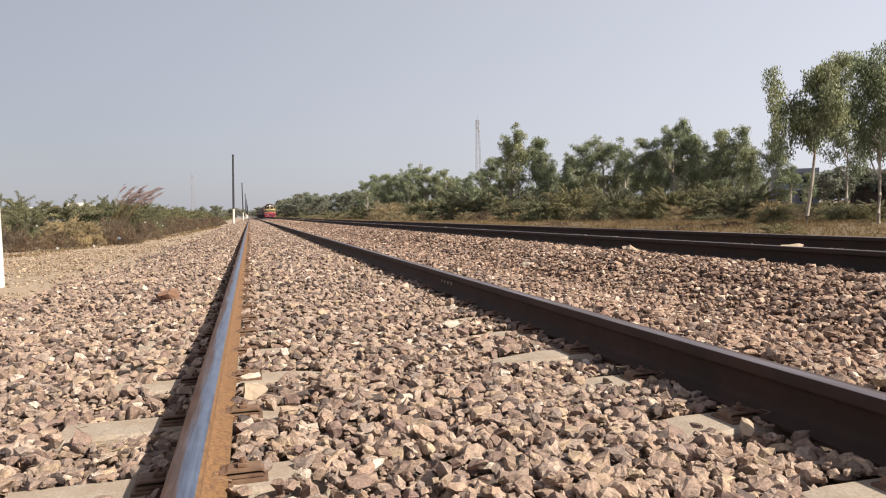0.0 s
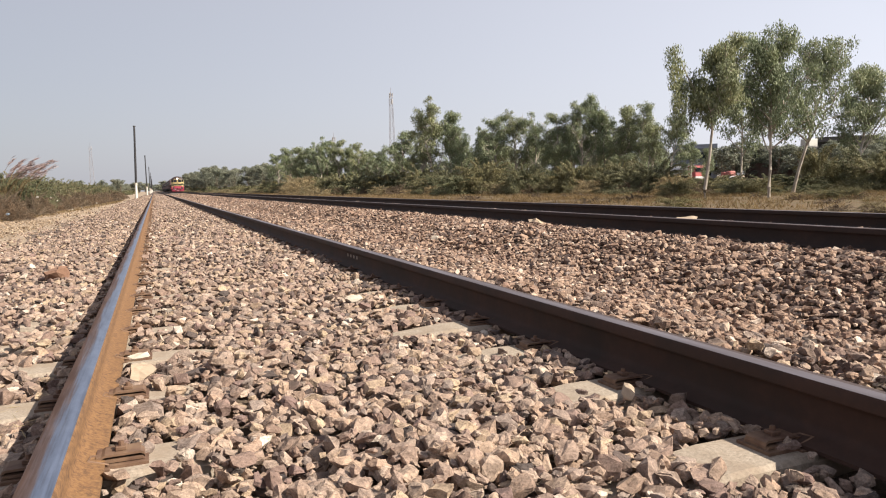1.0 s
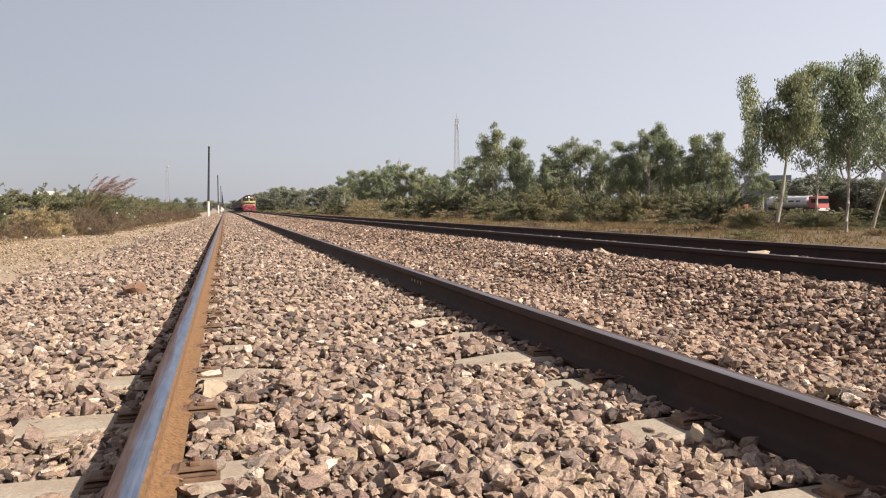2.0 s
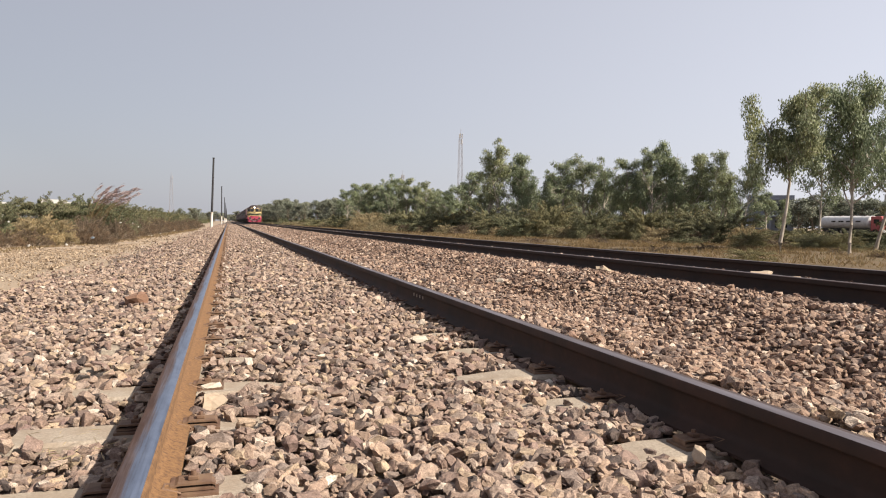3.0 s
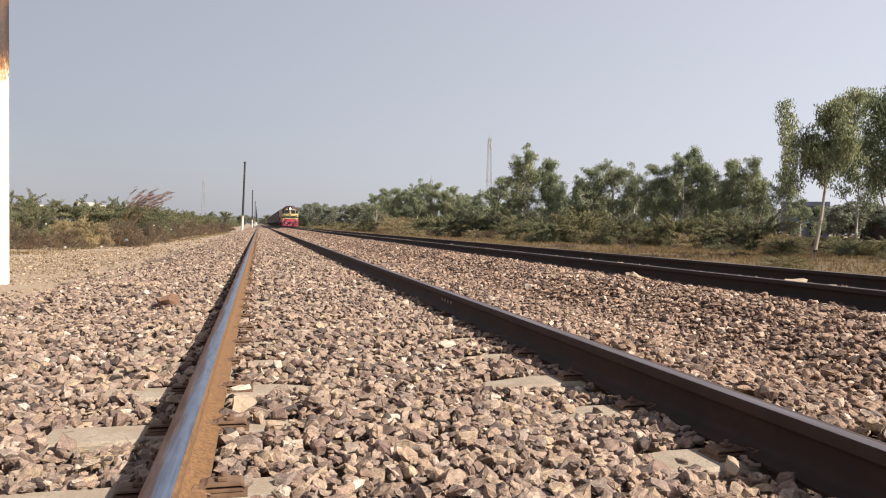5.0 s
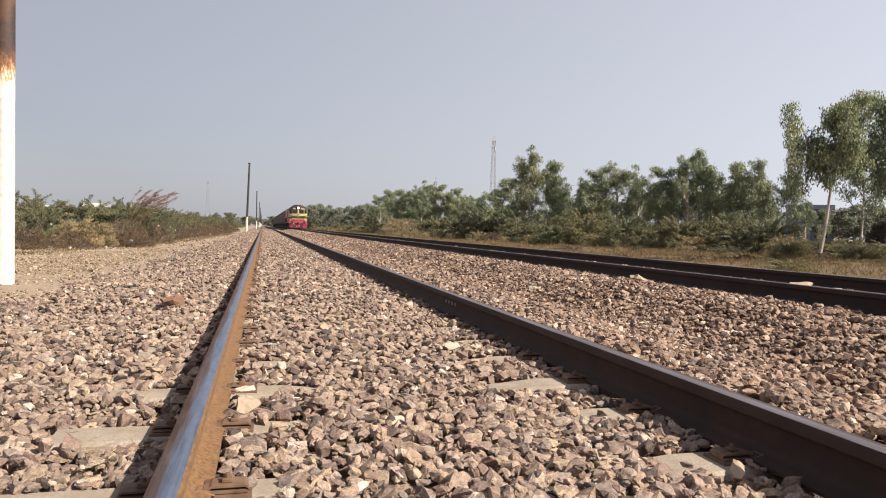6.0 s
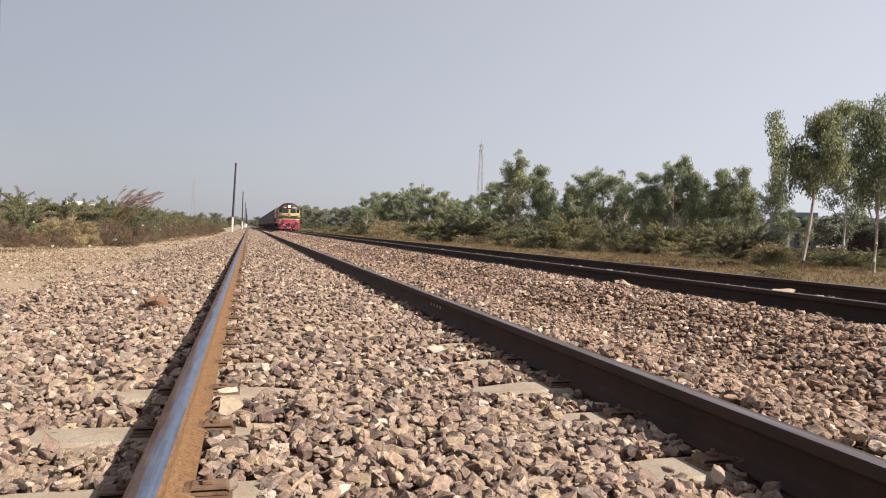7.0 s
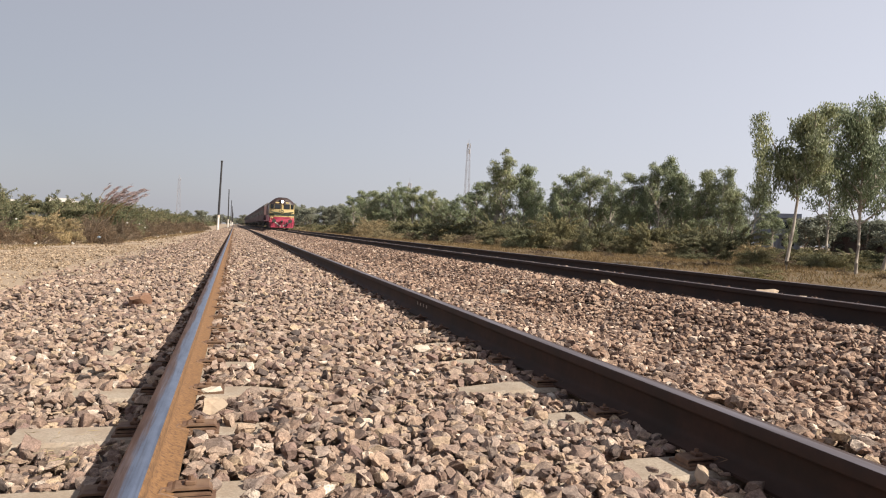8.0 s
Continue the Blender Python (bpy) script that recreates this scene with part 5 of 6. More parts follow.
for k in range(64):                       # a far grove beyond the bushes
    y = rv.uniform(170, 420)
    c = copy_thing(FAR_MODELS[k % 4], Matrix())
    s = rv.uniform(0.45, 0.72)
    c.matrix_basis = pose(-3 - (0.024 + 0.15 * rv.random() ** 1.3) * y, y, -0.6, 0, 0, rv.uniform(0, 360)) @ Matrix.Diagonal((1.4 * s, 1.4 * s, s, 1))
for k, (x, y, s) in enumerate(((90, 72, 1.0), (88, 64, 0.9), (97, 98, 1.1), (96, 106, 1.0), (95, 116, 1.1), (100, 124, 1.1), (110, 118, 1.2), (118, 112, 1.2), (112, 100, 1.1), (120, 96, 1.2), (110, 60, 1.1), (97, 84, 0.8), (99, 77, 0.9), (98, 70, 0.8), (101, 62, 0.9), (72, 58, 0.62), (76, 60, 0.7), (80, 63, 0.72), (74, 66, 0.6), (84, 60, 0.8))):
    c = copy_thing(FAR_MODELS[(k + 2) % 4], Matrix())      # darker trees before the sheds
    c.matrix_basis = pose(x, y, -0.5, 0, 0, 40 * k) @ Matrix.Diagonal((1.3 * s, 1.3 * s, s * 0.85, 1))
for k in range(34):                       # an unbroken dark line of trees beyond the road
    a = math.radians(40.4 + 0.44 * k + rv.uniform(-0.2, 0.2))
    r = rv.uniform(152, 160) if k < 4 else rv.uniform(126, 138)
    s = rv.uniform(0.74, 0.94)
    c = copy_thing(FAR_MODELS[k % 4], Matrix())
    c.matrix_basis = pose(r * math.sin(a), r * math.cos(a), -0.6, 0, 0, 67 * k) @ Matrix.Diagonal((1.9 * s, 1.9 * s, s, 1))
for k in range(8):                        # dark trees in front of the shed
    a, r, s = math.radians(47.4 + 0.8 * k), rv.uniform(117, 124), rv.uniform(0.66, 0.9)
    c = copy_thing(FAR_MODELS[k % 4], Matrix())
    c.matrix_basis = pose(r * math.sin(a), r * math.cos(a), -0.5, 0, 0, 97 * k) @ Matrix.Diagonal((1.6 * s, 1.6 * s, s, 1))
for k in range(70):                       # the tree line that closes the horizon along the tracks
    y = rv.uniform(560, 900)
    x = y * (rv.uniform(-0.10, 0.0) if k % 3 else rv.uniform(0.0, 0.03)) - 4
    s = rv.uniform(0.7, 1.25)
    c = copy_thing(FAR_MODELS[k % 4], Matrix())
    c.matrix_basis = pose(x, y, -0.8, 0, 0, 53 * k) @ Matrix.Diagonal((2.2 * s, 2.2 * s, s, 1))
for k, (x, y, s) in enumerate(((40.5, 47, 0.5), (38, 46, 0.55), (44, 59, 0.66), (47, 61.5, 0.62), (42, 57, 0.6), (50, 64.5, 0.6), (46, 63, 0.7))):   # a few behind the leaning trees
    c = copy_thing(MODELS[(k + 1) % 6], Matrix())
    c.matrix_basis = pose(x, y, -0.5, 0, 0, 71 * k) @ Matrix.Diagonal((1.15 * s, 1.15 * s, s, 1))
rb = random.Random(9)
# beside the path, on the far side from the rails
def front(y):
    """The line along which the bushes meet the sandy path."""
    return float(np.interp(y, (20, 24.4, 27, 30, 35.5, 51, 66, 80, 95, 120), (-7.4, -6.5, -5.9, -5.2, -4.95, -4.75, -4.2, -3.95, -3.8, -4.1)))


rows = [(-10.2, 33, -0.36, 1.1, 0.95), (-9.0, 32.5, -0.36, 0.9, 0.98), (-8.0, 33.5, -0.36, 1.0, 0.95), (-7.2, 34.5, -0.36, 0.8, 0.92), (-6.5, 36.5, -0.36, 0.85, 0.94), (-5.9, 38.5, -0.36, 0.75, 0.92),
        (-9.6, 30, -0.36, 0.7, 0.8), (-8.6, 30.6, -0.36, 0.6, 0.72), (-11.5, 35, -0.36, 1.2, 0.95)]
for k in range(46):
    y = 36 + 62 * (k / 46) ** 1.2 + rb.uniform(-1, 1)
    rows.append((front(y) - 1.7 - abs(rb.gauss(0, 1.6)), y, -0.36, rb.uniform(0.6, 1.0), rb.uniform(0.72, 1.0)))
put_bushes(GREEN, [(x, y - 0.6, z, s, 1.36 * sz) for x, y, z, s, sz in rows])
rows = [(-7.6, 25.6, -0.36, 0.62, 0.75), (-7.0, 25.3, -0.36, 0.5, 0.55), (-8.3, 26.8, -0.36, 0.8, 0.85), (-6.5, 26.4, -0.36, 0.5, 0.6), (-5.5, 28.8, -0.36, 0.62, 0.86), (-5.0, 29.0, -0.36, 0.42, 0.7),
        (-5.7, 30.0, -0.36, 0.6, 0.95), (-4.75, 28.6, -0.36, 0.3, 0.4), (-9.2, 27.6, -0.36, 0.8, 0.9), (-10.2, 28.6, -0.36, 0.9, 1.0)]
for k in range(38):
    y = 32.5 + 62 * (k / 38) ** 1.25 + rb.uniform(-0.6, 0.6)
    rows.append((front(y) - rb.uniform(0.2, 0.9), y, -0.36, rb.uniform(0.5, 0.85), rb.uniform(0.65, 1.05)))
put_bushes(BROWN, [(x, y - 0.8, z, 1.05 * s, 1.18 * sz) for x, y, z, s, sz in rows])
put_bushes(YELLOW, [(-6.5, 26.8, -0.36, 0.72, 1.12), (-6.0, 27.1, -0.36, 0.5, 0.9), (-7.0, 27.4, -0.36, 0.5, 1.0), (-5.35, 52, -0.36, 0.55, 0.95), (-5.2, 60, -0.36, 0.6, 1.0)])
rows = []
for k in range(26):                       # farther on, towards the poles' end
    y = 84 * 1.075 ** k
    rows.append((-5.6 - rb.random() * 3 - 0.01 * y, y, -0.38, rb.uniform(1.0, 1.5), rb.uniform(0.8, 1.1)))
for k in range(30):                       # the wide thicket behind
    y = rb.uniform(30, 160)
    rows.append((-9 - rb.random() * (6 + 0.25 * y), y, -0.38, rb.uniform(1.1, 1.7), rb.uniform(0.7, 0.95)))
put_bushes(FAR_GREEN, rows)
rows, far_rows, golden = [], [], []
for k in range(170):                      # under the trees across the tracks
    y = 18 + 130 * (k / 170) ** 1.4 + rb.uniform(-2, 2)
    edge = np.interp(y, (18, 25, 35, 50, 70, 150), (30, 27.5, 23.5, 19.5, 18, 18))
    x = edge + abs(rb.gauss(0, 3.5))
    (rows if y < 62 else far_rows).append((x, y, -0.5, rb.uniform(1.0, 1.6), rb.uniform(1.0, 1.75) * (0.55 if 0.77 < x / y < 1.08 else 1)))
for k in range(44):                       # the hedge that runs on to the distance
    y = 120 * 1.03 ** k
    row = (float(np.interp(y, (120, 170, 250, 400), (17.5, 15.5, 11.5, 11))) + rb.uniform(0, 5), y, -0.5, rb.uniform(1.2, 1.9), rb.uniform(0.8, 1.5))
    (golden if k % 5 in (0, 2) else far_rows).append(row)
rows = [(x, y, z, s * rb.uniform(0.6, 1.05), sz * rb.uniform(0.7, 1.1)) for x, y, z, s, sz in rows]
put_bushes(MID_GREEN, rows)
rows = []
for k in range(26):                       # browned bushes along the front of the belt
    y = 30 + 80 * (k / 26) ** 1.3 + rb.uniform(-1, 1)
    edge = np.interp(y, (18, 25, 35, 50, 70, 150), (29, 25.5, 23.5, 19.5, 18, 18))
    rows.append((edge - rb.uniform(-0.5, 1.6), y, -0.5, rb.uniform(0.6, 1.1), rb.uniform(0.6, 1.3)))
put_bushes(BROWN, rows[::2])
put_bushes(YELLOW, rows[1::2])
put_bushes(FAR_GREEN, far_rows)
put_bushes(YELLOW, [(x - 1.5, y, z, 1.2 * s, 0.8 * sz) for x, y, z, s, sz in golden])
put_bushes(YELLOW, [(15.0, 84, -0.5, 1.7, 2.0), (16.0, 91, -0.5, 2.2, 2.6), (16.8, 98, -0.5, 2.0, 2.3), (14.6, 78, -0.5, 1.4, 1.3), (14.4, 72, -0.5, 1.2, 0.9), (17.2, 108, -0.5, 1.7, 1.4)])
rows = [(13 + rb.uniform(0, 11), 11 + rb.uniform(0, 30), -0.5, rb.uniform(0.3, 0.7), rb.uniform(0.2, 0.45)) for k in range(26)]
put_bushes(BROWN, [r for r in rows if abs(r[0] / r[1] - 0.835) > 0.07])
rows = []
for k in range(60):                       # low green scrub round the feet of the trees
    y = 17 + 24 * rb.random()
    x = 21.5 + 8 * rb.random() + max(0.0, (24 - y) * 0.5)
    if math.hypot(x, y) > 34.2:
        rows.append((x, y, -0.5, rb.uniform(0.4, 0.8), rb.uniform(0.3, 0.62)))
put_bushes(GREEN, rows)
rows = [(12.5 + rb.uniform(0, 10), 8 + rb.uniform(0, 12), -0.5, rb.uniform(0.3, 0.62), rb.uniform(0.22, 0.4)) for k in range(54)]
rows = [r for r in rows if abs(r[0] / r[1] - 0.835) > 0.07 and abs(r[0] / r[1] - 0.97) > 0.05]
put_bushes(BROWN, [r for k, r in enumerate(rows) if k % 3 == 0])
put_bushes(YELLOW, [r for k, r in enumerate(rows) if k % 3 == 1])
put_bushes(GREEN, rows[2::6])
rows = [(17.5 + rb.uniform(-1, 4), 45 + 6.5 * k, -0.5, rb.uniform(0.7, 1.2), rb.uniform(0.6, 1.0)) for k in range(16)]
put_bushes(BROWN, rows)


def grass():
    """Dry tufts on the verge across the tracks and thinly by the path."""
    rng = np.random.default_rng(12)
    spots = []
    n = 13000
    y = 9 + 150 * rng.random(n) ** 2.2
    x = rng.uniform(11.5, 25, n) + np.where(y < 26, rng.uniform(0, 8, n), 0)
    patchy = np.sin(0.9 * x + 1.7 * np.sin(0.35 * y)) * np.sin(0.6 * y + 0.5 * x) > -0.02
    x, y = x[patchy], y[patchy]
    spots.append(np.stack((x, y, np.full(len(x), GROUND_R + 0.07)), -1))
    y2 = 18 + 60 * rng.random(500)
    x2 = np.interp(y2, (20, 26, 34, 48, 60, 80), (-6.4, -5.3, -4.4, -3.9, -3.6, -3.4)) - rng.random(500) * 0.8
    spots.append(np.stack((x2, y2, np.full(500, -0.37)), -1))
    base = np.repeat(np.concatenate(spots), 14, 0)
    m = len(base)
    base[:, :2] += rng.normal(0, 0.14, (m, 2))
    d = rng.normal(0, 0.7, (m, 3))
    d[:, 2] = 1
    L = rng.uniform(0.05, 0.26, m)
    L[-7000:] *= 0.5
    return leaf_cards(base + d * L[:, None] / 2, d, L, np.full(m, 0.015) * rng.uniform(0.7, 1.8, m), rng)


V, F = grass()
tagged(soup("dry_grass", V, F, np.full(len(F) // 3, 3), GRASS), "golden dry grass on the verge", "grass", kind="stuff")


def plume_grass(place):
    """A tall clump of reed grass with feathery plumes, bent by the wind."""
    rng = np.random.default_rng(31)
    ob = empty("plume_grass", pose(*place), "tall reed grass with pinkish plumes bent by the wind", "grass clump")
    bm = bmesh.new()
    C, D, L = [], [], []
    for k in range(30):
        a = rng.uniform(0, 2 * math.pi)
        p = Vector((rng.normal(0, 0.26), rng.normal(0, 0.3), 0))
        h, reach = rng.uniform(2.0, 2.85), rng.uniform(0.6, 1.5)
        pts = [p + Vector((reach * s ** 2.2 + 0.2 * math.cos(a) * s, 0.2 * math.sin(a) * s, h * (s - 0.18 * s ** 3))) for s in (0, 0.25, 0.5, 0.75, 0.9, 1.0)]
        tube(bm, pts, [0.012, 0.011, 0.009, 0.007, 0.005, 0.003], 4)
        for j in range(34):
            s = rng.random()
            q = pts[4].lerp(pts[5], s * 1.6 - 0.6)
            C.append(tuple(q + Vector(rng.normal(0, 0.03, 3))))
            t = (pts[5] - pts[4]).normalized()
            D.append((t.x + 0.4, t.y + rng.normal(0, 0.25), t.z + rng.normal(0, 0.3)))
            L.append(rng.uniform(0.12, 0.26))
    part("stalks", bm, GRASS, ob)
    L = np.array(L)
    V, F = leaf_cards(np.array(C), np.array(D), L, L * 0.12, rng)
    tagged(soup("plumes", V, F, np.full(len(F) // 3, 3), PLUME, ob), "feathery pinkish plumes")
    return ob


plume_grass((-6.2, 34.3, -0.36))

# ---- litter caught in the bushes, dry straw on the ballast ----
LITTER = plain("white_plastic_scrap", (0.560, 0.544, 0.512), 0.5, 0, (0.320, 0.264, 0.200), 0.5, 9)
LITTER_BLUE = plain("blue_plastic_scrap", (0.20, 0.26, 0.33), 0.5, 0, (0.3, 0.25, 0.2), 0.5, 9)


def scrap(place, size, material, name, label, seed):
    """A crumpled piece of plastic: a dented sheet with folds."""
    r = np.random.default_rng(seed)
    bm = bmesh.new()
    bmesh.ops.create_icosphere(bm, subdivisions=2, radius=size)
    for v in bm.verts:
        v.co *= float(r.uniform(0.55, 1.1))
        v.co.z *= 0.8
    ob = mesh_object(name, bm, material)
    ob.matrix_basis = pose(*place, 0, 0, 40 * seed)
    return tagged(ob, label, "litter")


for k, (x, y, z, size) in enumerate(((-4.93, 32.9, 0.40, 0.085), (-4.55, 33.6, 0.36, 0.085), (-4.4, 34.2, 0.22, 0.06), (-7.1, 25.4, 0.42, 0.07), (-4.45, 40.5, -0.28, 0.09), (-4.5, 46, -0.27, 0.08), (-4.4, 56, -0.2, 0.1),
                                     (-6.35, 24.5, -0.28, 0.12), (-5.55, 25.6, -0.28, 0.10))):
    scrap((x, y, z), 0.5 * size, LITTER, "plastic_scrap", "scrap of white plastic caught among the bushes", k + 1)
scrap((-5.05, 27.2, -0.1), 0.07, LITTER_BLUE, "plastic_scrap", "scrap of faded blue plastic caught in a bush", 20)


def straw():
    """Dry stalks lying among the stones by the rusty rail."""
    r = np.random.default_rng(41)
    n = 34
    c = np.stack((r.normal(-1.12, 0.12, n), r.normal(2.68, 0.13, n), r.uniform(-0.172, -0.135, n)), -1)
    d = np.stack((r.normal(size=n), r.normal(size=n), r.normal(0, 0.22, n)), -1)
    V, F = leaf_cards(c, d, r.uniform(0.02, 0.09, n), r.uniform(0.002, 0.005, n), r)
    tagged(soup("dry_straw", V, F, np.full(len(F) // 3, 3), STRAW), "pale dry straw lying among the ballast stones", "straw", kind="stuff")


STRAW = island_mat("pale_straw", [(0.0, (0.34, 0.26, 0.15)), (1.0, (0.55, 0.45, 0.28))], 0.8, 40, 0.0, 0, 0.2)
straw()

# ---- buildings, walls and masts in the distance ----
WALL_GREY = plain("blue_grey_plaster", (0.216, 0.238, 0.289), 0.85, 0, (0.160, 0.139, 0.128), 0.6, 0.9)
WALL_WHITE = plain("whitewashed_wall", (0.518, 0.504, 0.475), 0.9, 0, (0.288, 0.238, 0.187), 0.4, 0.5)
SHED_WALL = plain("weathered_shed_wall", (0.10, 0.088, 0.082), 0.9, 0, (0.06, 0.05, 0.045), 0.6, 0.6)
ROOF_GREY = plain("grey_sheet_roof", (0.05, 0.048, 0.052), 0.85, 0, (0.09, 0.07, 0.06), 0.5, 0.5)
BRICK = two_scale("brown_brick_wall", (0.085, 0.055, 0.045), (0.15, 0.095, 0.08), (0.12, 0.09, 0.08), 3, 0.4, 0.95)
MAST = plain("mast_steel", (0.262, 0.243, 0.252), 0.6, 0.2)
ANTENNA = plain("antenna_shell", (0.40, 0.38, 0.37), 0.6)


def frame_house(place, turn, width, depth, storeys, label, wall=WALL_GREY):
    """A concrete-frame house: columns, slabs, set-back walls with window openings and a parapet."""
    ob = empty("house", pose(*place, 0, 0, turn), label, "house")
    h = 3.0
    for s in range(storeys):
        for f, y in (("front", 1.2), ("back", depth - 0.2)):
            n = max(2, int(width / 3))
            for k in range(n):
                x0, x1 = -width / 2 + width * k / n, -width / 2 + width * (k + 1) / n - 0.004
                outer = [(x0, h * s), (x1, h * s), (x1, h * s + h - 0.2), (x0, h * s + h - 0.2)]
                inner = [(x0 + 0.8, h * s + 0.9), (x1 - 0.8, h * s + 0.9), (x1 - 0.8, h * s + 2.2), (x0 + 0.8, h * s + 2.2)]
                bm = bmesh.new()
                rings = [[bm.verts.new((u, v, w)) for u, w in ring] for v in (y, y + 0.2) for ring in (outer, inner)]
                for p, q in ((0, 1), (1, 3), (3, 2), (2, 0)):
                    for i in range(4):
                        bm.faces.new((rings[p][i], rings[p][(i + 1) % 4], rings[q][(i + 1) % 4], rings[q][i]))
                bmesh.ops.recalc_face_normals(bm, faces=bm.faces)
                part("wall", bm, wall, ob)
            for k in range(n):
                x0, x1 = -width / 2 + width * k / n + 0.8, -width / 2 + width * (k + 1) / n - 0.8
                bm = bmesh.new()
                box(bm, x0, x1, y + 0.08, y + 0.12, h * s + 0.9, h * s + 2.2)
                part("window", bm, GLASS, ob)
        for x in (-width / 2, width / 2 - 0.2):
            bm = bmesh.new()
            box(bm, x, x + 0.2, 1.4, depth - 0.2, h * s, h * s + h - 0.2)
            part("side_wall", bm, wall, ob)
        bm = bmesh.new()
        box(bm, -width / 2 - 0.2, width / 2 + 0.2, 0, depth, h * s + h - 0.2, h * s + h, 0.02)
        part("slab", bm, wall, ob)
        for k in range(int(width / 3) + 1):
            bm = bmesh.new()
            x = -width / 2 + width * k / int(width / 3)
            box(bm, x - 0.14, x + 0.14, 0.1, 0.38, h * s, h * s + h - 0.2, 0.01)
            part("column", bm, wall, ob)
    bm = bmesh.new()
    H = h * storeys
    for a in ((-width / 2 - 0.2, width / 2 + 0.2, 0, 0.15), (-width / 2 - 0.2, width / 2 + 0.2, depth - 0.15, depth), (-width / 2 - 0.2, -width / 2 - 0.05, 0.15, depth - 0.15), (width / 2 + 0.05, width / 2 + 0.2, 0.15, depth - 0.15)):
        box(bm, *a, H, H + 0.6)
    part("parapet", bm, wall, ob)
    return ob


frame_house((91.0, 107.7, -0.4), -40, 7.2, 8.0, 2, "blue-grey two-storey concrete house with columns, behind the trees")
for x, y, w, z in ((-20.6, 112, 3.0, -0.8), (-23.6, 110.5, 3.0, -0.5), (-33, 114, 5, -0.9)):
    frame_house((x, y, z), 10, w, 6, 1, "low whitewashed house behind the bushes", WALL_WHITE)


def shed(place, turn, width, depth, eaves, ridge):
    """A long shed with a pitched sheet roof."""
    ob = empty("shed", pose(*place, 0, 0, turn), "large brown shed with a dark pitched sheet roof", "shed")
    bm = bmesh.new()
    prof = [(-depth / 2, 0), (depth / 2, 0), (depth / 2, eaves), (0, ridge), (-depth / 2, eaves)]
    profile_along_y(bm, prof, [-width / 2, width / 2])
    bmesh.ops.recalc_face_normals(bm, faces=bm.faces)
    part("shed_body", bm, SHED_WALL, ob)
    for s in (-1, 1):
        bm = bmesh.new()
        profile_along_y(bm, [(0, ridge + 0.02), (s * (depth / 2 + 0.4), eaves - 0.15), (s * (depth / 2 + 0.4), eaves - 0.07), (0, ridge + 0.1)], [-width / 2 - 0.3, width / 2 + 0.3])
        bmesh.ops.recalc_face_normals(bm, faces=bm.faces)
        part("roof_sheet", bm, ROOF_GREY, ob)
    bm = bmesh.new()
    box(bm, -depth / 2 - 0.03, -depth / 2 + 0.02, -2, 2, 0.0, 3.0)
    part("shed_door", bm, ROOF_GREY, ob)
    return ob


shed((110, 83, -0.3), 12, 9, 7, 2.7, 3.6)
frame_house((102.5, 86.0, -0.4), -48, 8.5, 7.0, 2, "dark unplastered two-storey concrete building behind the trees", SHED_WALL)


def water_tank(place):
    """A rooftop-style tank on a steel stand."""
    ob = empty("water_tank", pose(*place), "white water tank on a tall steel stand", "water tank")
    bm = bmesh.new()
    box(bm, -0.95, 0.95, -0.8, 0.8, 4.7, 5.9, 0.12)
    tank = part("tank", bm, WALL_WHITE, ob)
    bm = bmesh.new()
    cyl(bm, (0, 0, 5.88), (0, 0, 6.0), 0.3, 0.3, 14)
    part("lid", bm, WALL_WHITE, tank)
    for x in (-0.8, 0.8):
        for y in (-0.65, 0.65):
            bm = bmesh.new()
            cyl(bm, (x, y, -0.2), (x, y, 4.72), 0.06, 0.06, 8)
            part("leg", bm, MAST, ob)
    bm = bmesh.new()
    box(bm, -1.0, 1.0, -0.85, 0.85, 4.6, 4.7, 0.01)
    part("platform", bm, MAST, ob)
    return ob


water_tank((91.6, 83.4, -0.3))



def boundary_wall():
    ob = empty("boundary_wall", pose(92, 80, -0.35, 0, 0, 0), "long brown brick boundary wall", "wall")
    bm = bmesh.new()
    for k in range(12):
        box(bm, -0.12, 0.12, -15 + 2.6 * k, -15 + 2.6 * k + 2.5, 0, 2.55)
    part("panels", bm, BRICK, ob)
    for k in range(13):
        bm = bmesh.new()
        box(bm, -0.2, 0.2, -15.2 + 2.6 * k, -14.9 + 2.6 * k, 0, 2.75, 0.02)
        part("pier", bm, BRICK, ob)
    bm = bmesh.new()
    box(bm, -0.17, 0.17, -15, 16.1, 2.55, 2.65)
    part("coping", bm, BRICK, ob)
    return ob


boundary_wall()


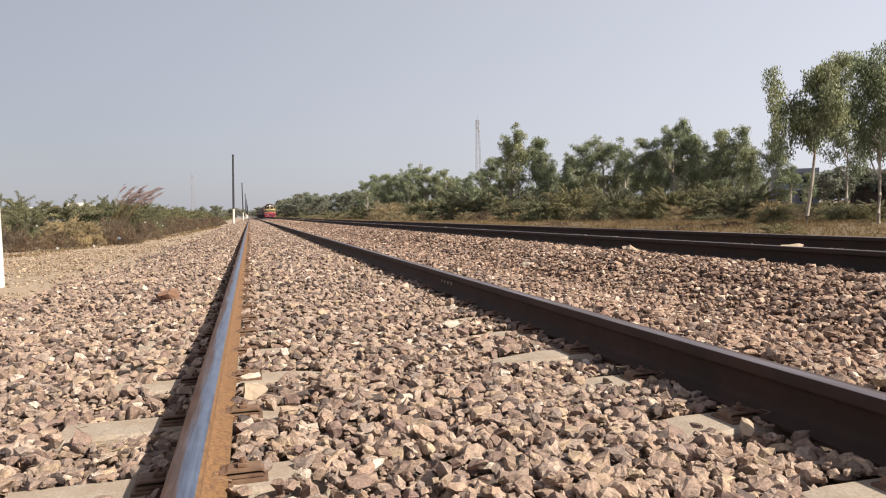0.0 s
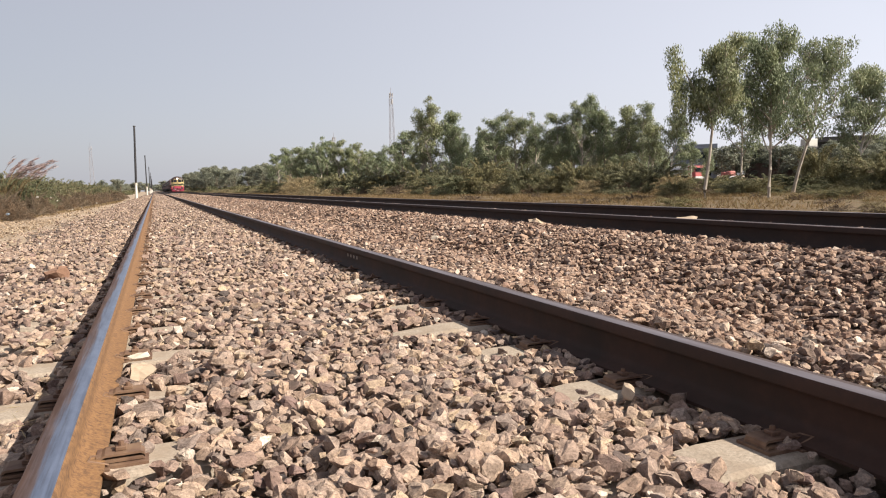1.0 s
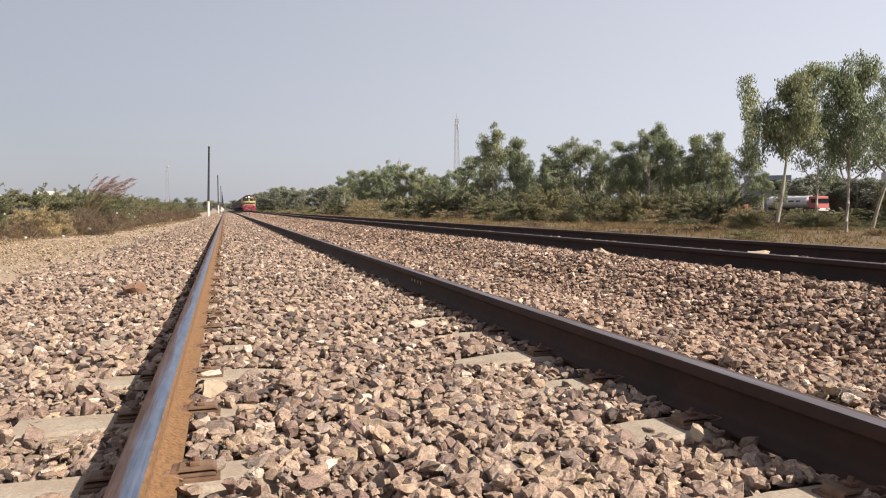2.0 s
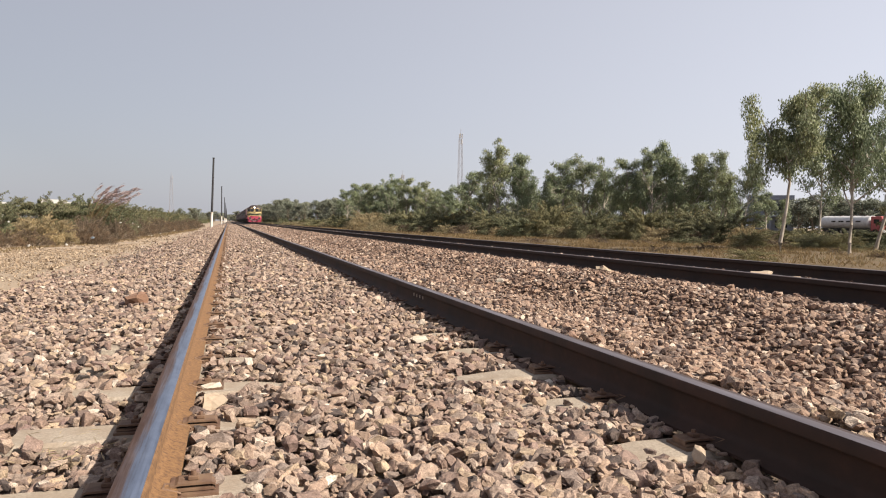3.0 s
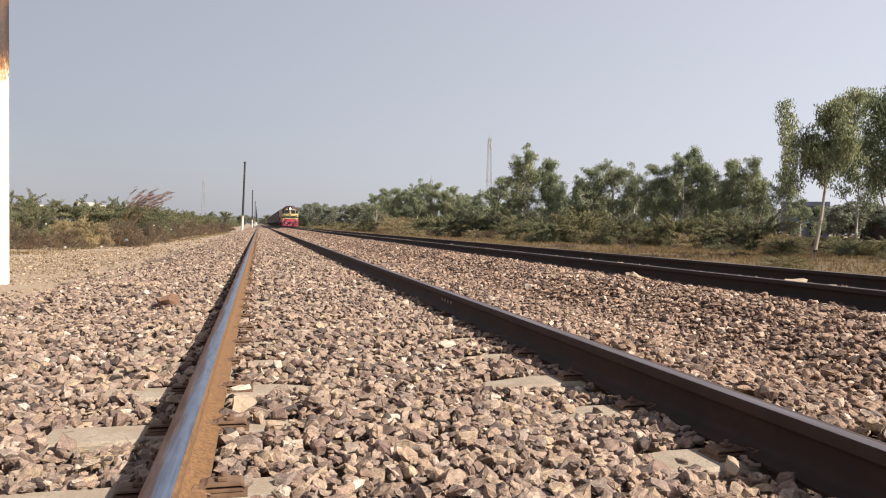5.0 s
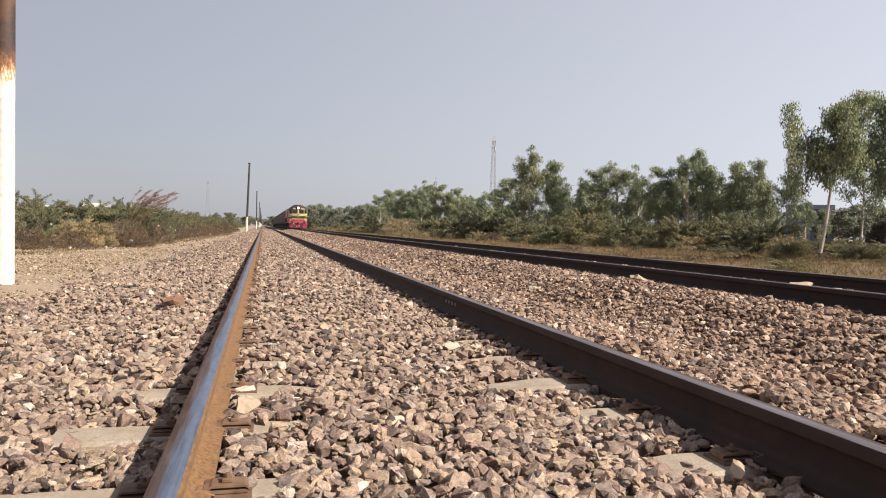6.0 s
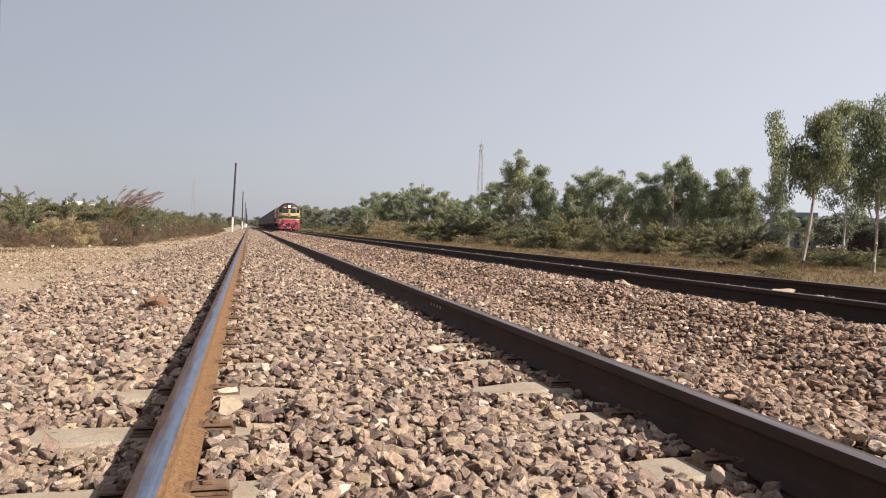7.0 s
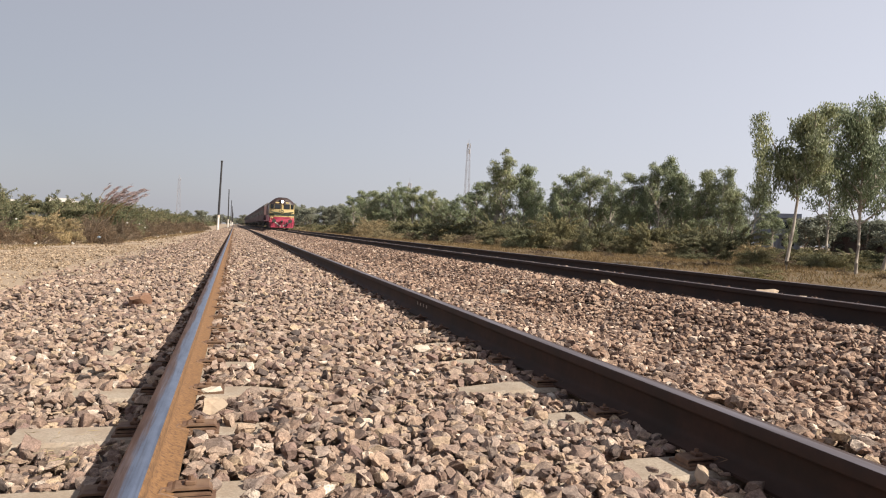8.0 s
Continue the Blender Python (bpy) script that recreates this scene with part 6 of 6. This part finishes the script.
def lattice_mast(place, height, base, label, antennas=6, thick=1.0):
    """A four-legged lattice mast with bracing, antennas and a top frame."""
    ob = empty("lattice_mast", pose(*place), label, "mast")
    def half(z):
        return base / 2 * (1 - 0.62 * z / height)
    for sx in (-1, 1):
        for sy in (-1, 1):
            bm = bmesh.new()
            cyl(bm, (sx * half(0), sy * half(0), 0), (sx * half(height), sy * half(height), height), 0.055 * thick, 0.045 * thick, 6)
            part("leg", bm, MAST, ob)
    bm = bmesh.new()
    z = 0.0
    while z < height - 1:
        a, z2 = half(z), min(height, z + 2.2 * half(z) + 0.8)
        b = half(z2)
        for p, q in (((-1, -1), (1, -1)), ((1, -1), (1, 1)), ((1, 1), (-1, 1)), ((-1, 1), (-1, -1))):
            cyl(bm, (p[0] * a, p[1] * a, z), (q[0] * b, q[1] * b, z2), 0.022 * thick, 0.022 * thick, 4)
            cyl(bm, (q[0] * a, q[1] * a, z), (p[0] * b, p[1] * b, z2), 0.022 * thick, 0.022 * thick, 4)
            cyl(bm, (p[0] * b, p[1] * b, z2), (q[0] * b, q[1] * b, z2), 0.03 * thick, 0.03 * thick, 4)
        z = z2
    part("bracing", bm, MAST, ob)
    for k in range(antennas):
        bm = bmesh.new()
        a = k * math.pi / 3
        box(bm, -0.12, 0.12, -0.06, 0.06, -0.8, 0.8, 0.03, pose((half(height) + 0.25) * math.cos(a), (half(height) + 0.25) * math.sin(a), height - 0.6 - 2.2 * (k % 2), 0, 0, math.degrees(a) + 90))
        part("antenna", bm, ANTENNA, ob, "pale panel antenna")
    bm = bmesh.new()
    cyl(bm, (0, 0, height - 0.5), (0, 0, height + 2.0), 0.07, 0.04, 6)
    part("spike", bm, MAST, ob)
    return ob


lattice_mast((78.9, 250, -0.5), 33.0, 2.3, "tall steel lattice telephone mast behind the trees", 6, 1.0)
lattice_mast((69.5, 300, -0.5), 21.0, 2.4, "distant steel lattice mast behind the trees")
lattice_mast((-28.8, 400, -0.5), 23.5, 2.2, "distant slender lattice mast beyond the bushes", 1, 0.8)


# ---- what moves ----
def motions():
    times = (0.0, 2.0, 4.0, 6.0, 8.0)
    walk(loco, [(t, pose(TRACK2_X, train_y(t), TRACK2_Z)) for t in times])
    for k, c in enumerate(coaches):
        walk(c, [(t, pose(TRACK2_X, train_y(t) + 18.1 + 22.2 * k, TRACK2_Z)) for t in times])
    lorry.scale = (0.86, 0.86, 0.86)
    walk(lorry, [(t, pose(ROAD_X, 103.5 - 10.0 * t, -0.4)) for t in times])
    pickup.scale = (0.85, 0.85, 0.85)
    walk(pickup, [(t, pose(76.0, 71.7 + 12.4 * t, -0.4, 0, 0, 180)) for t in times])


motions()
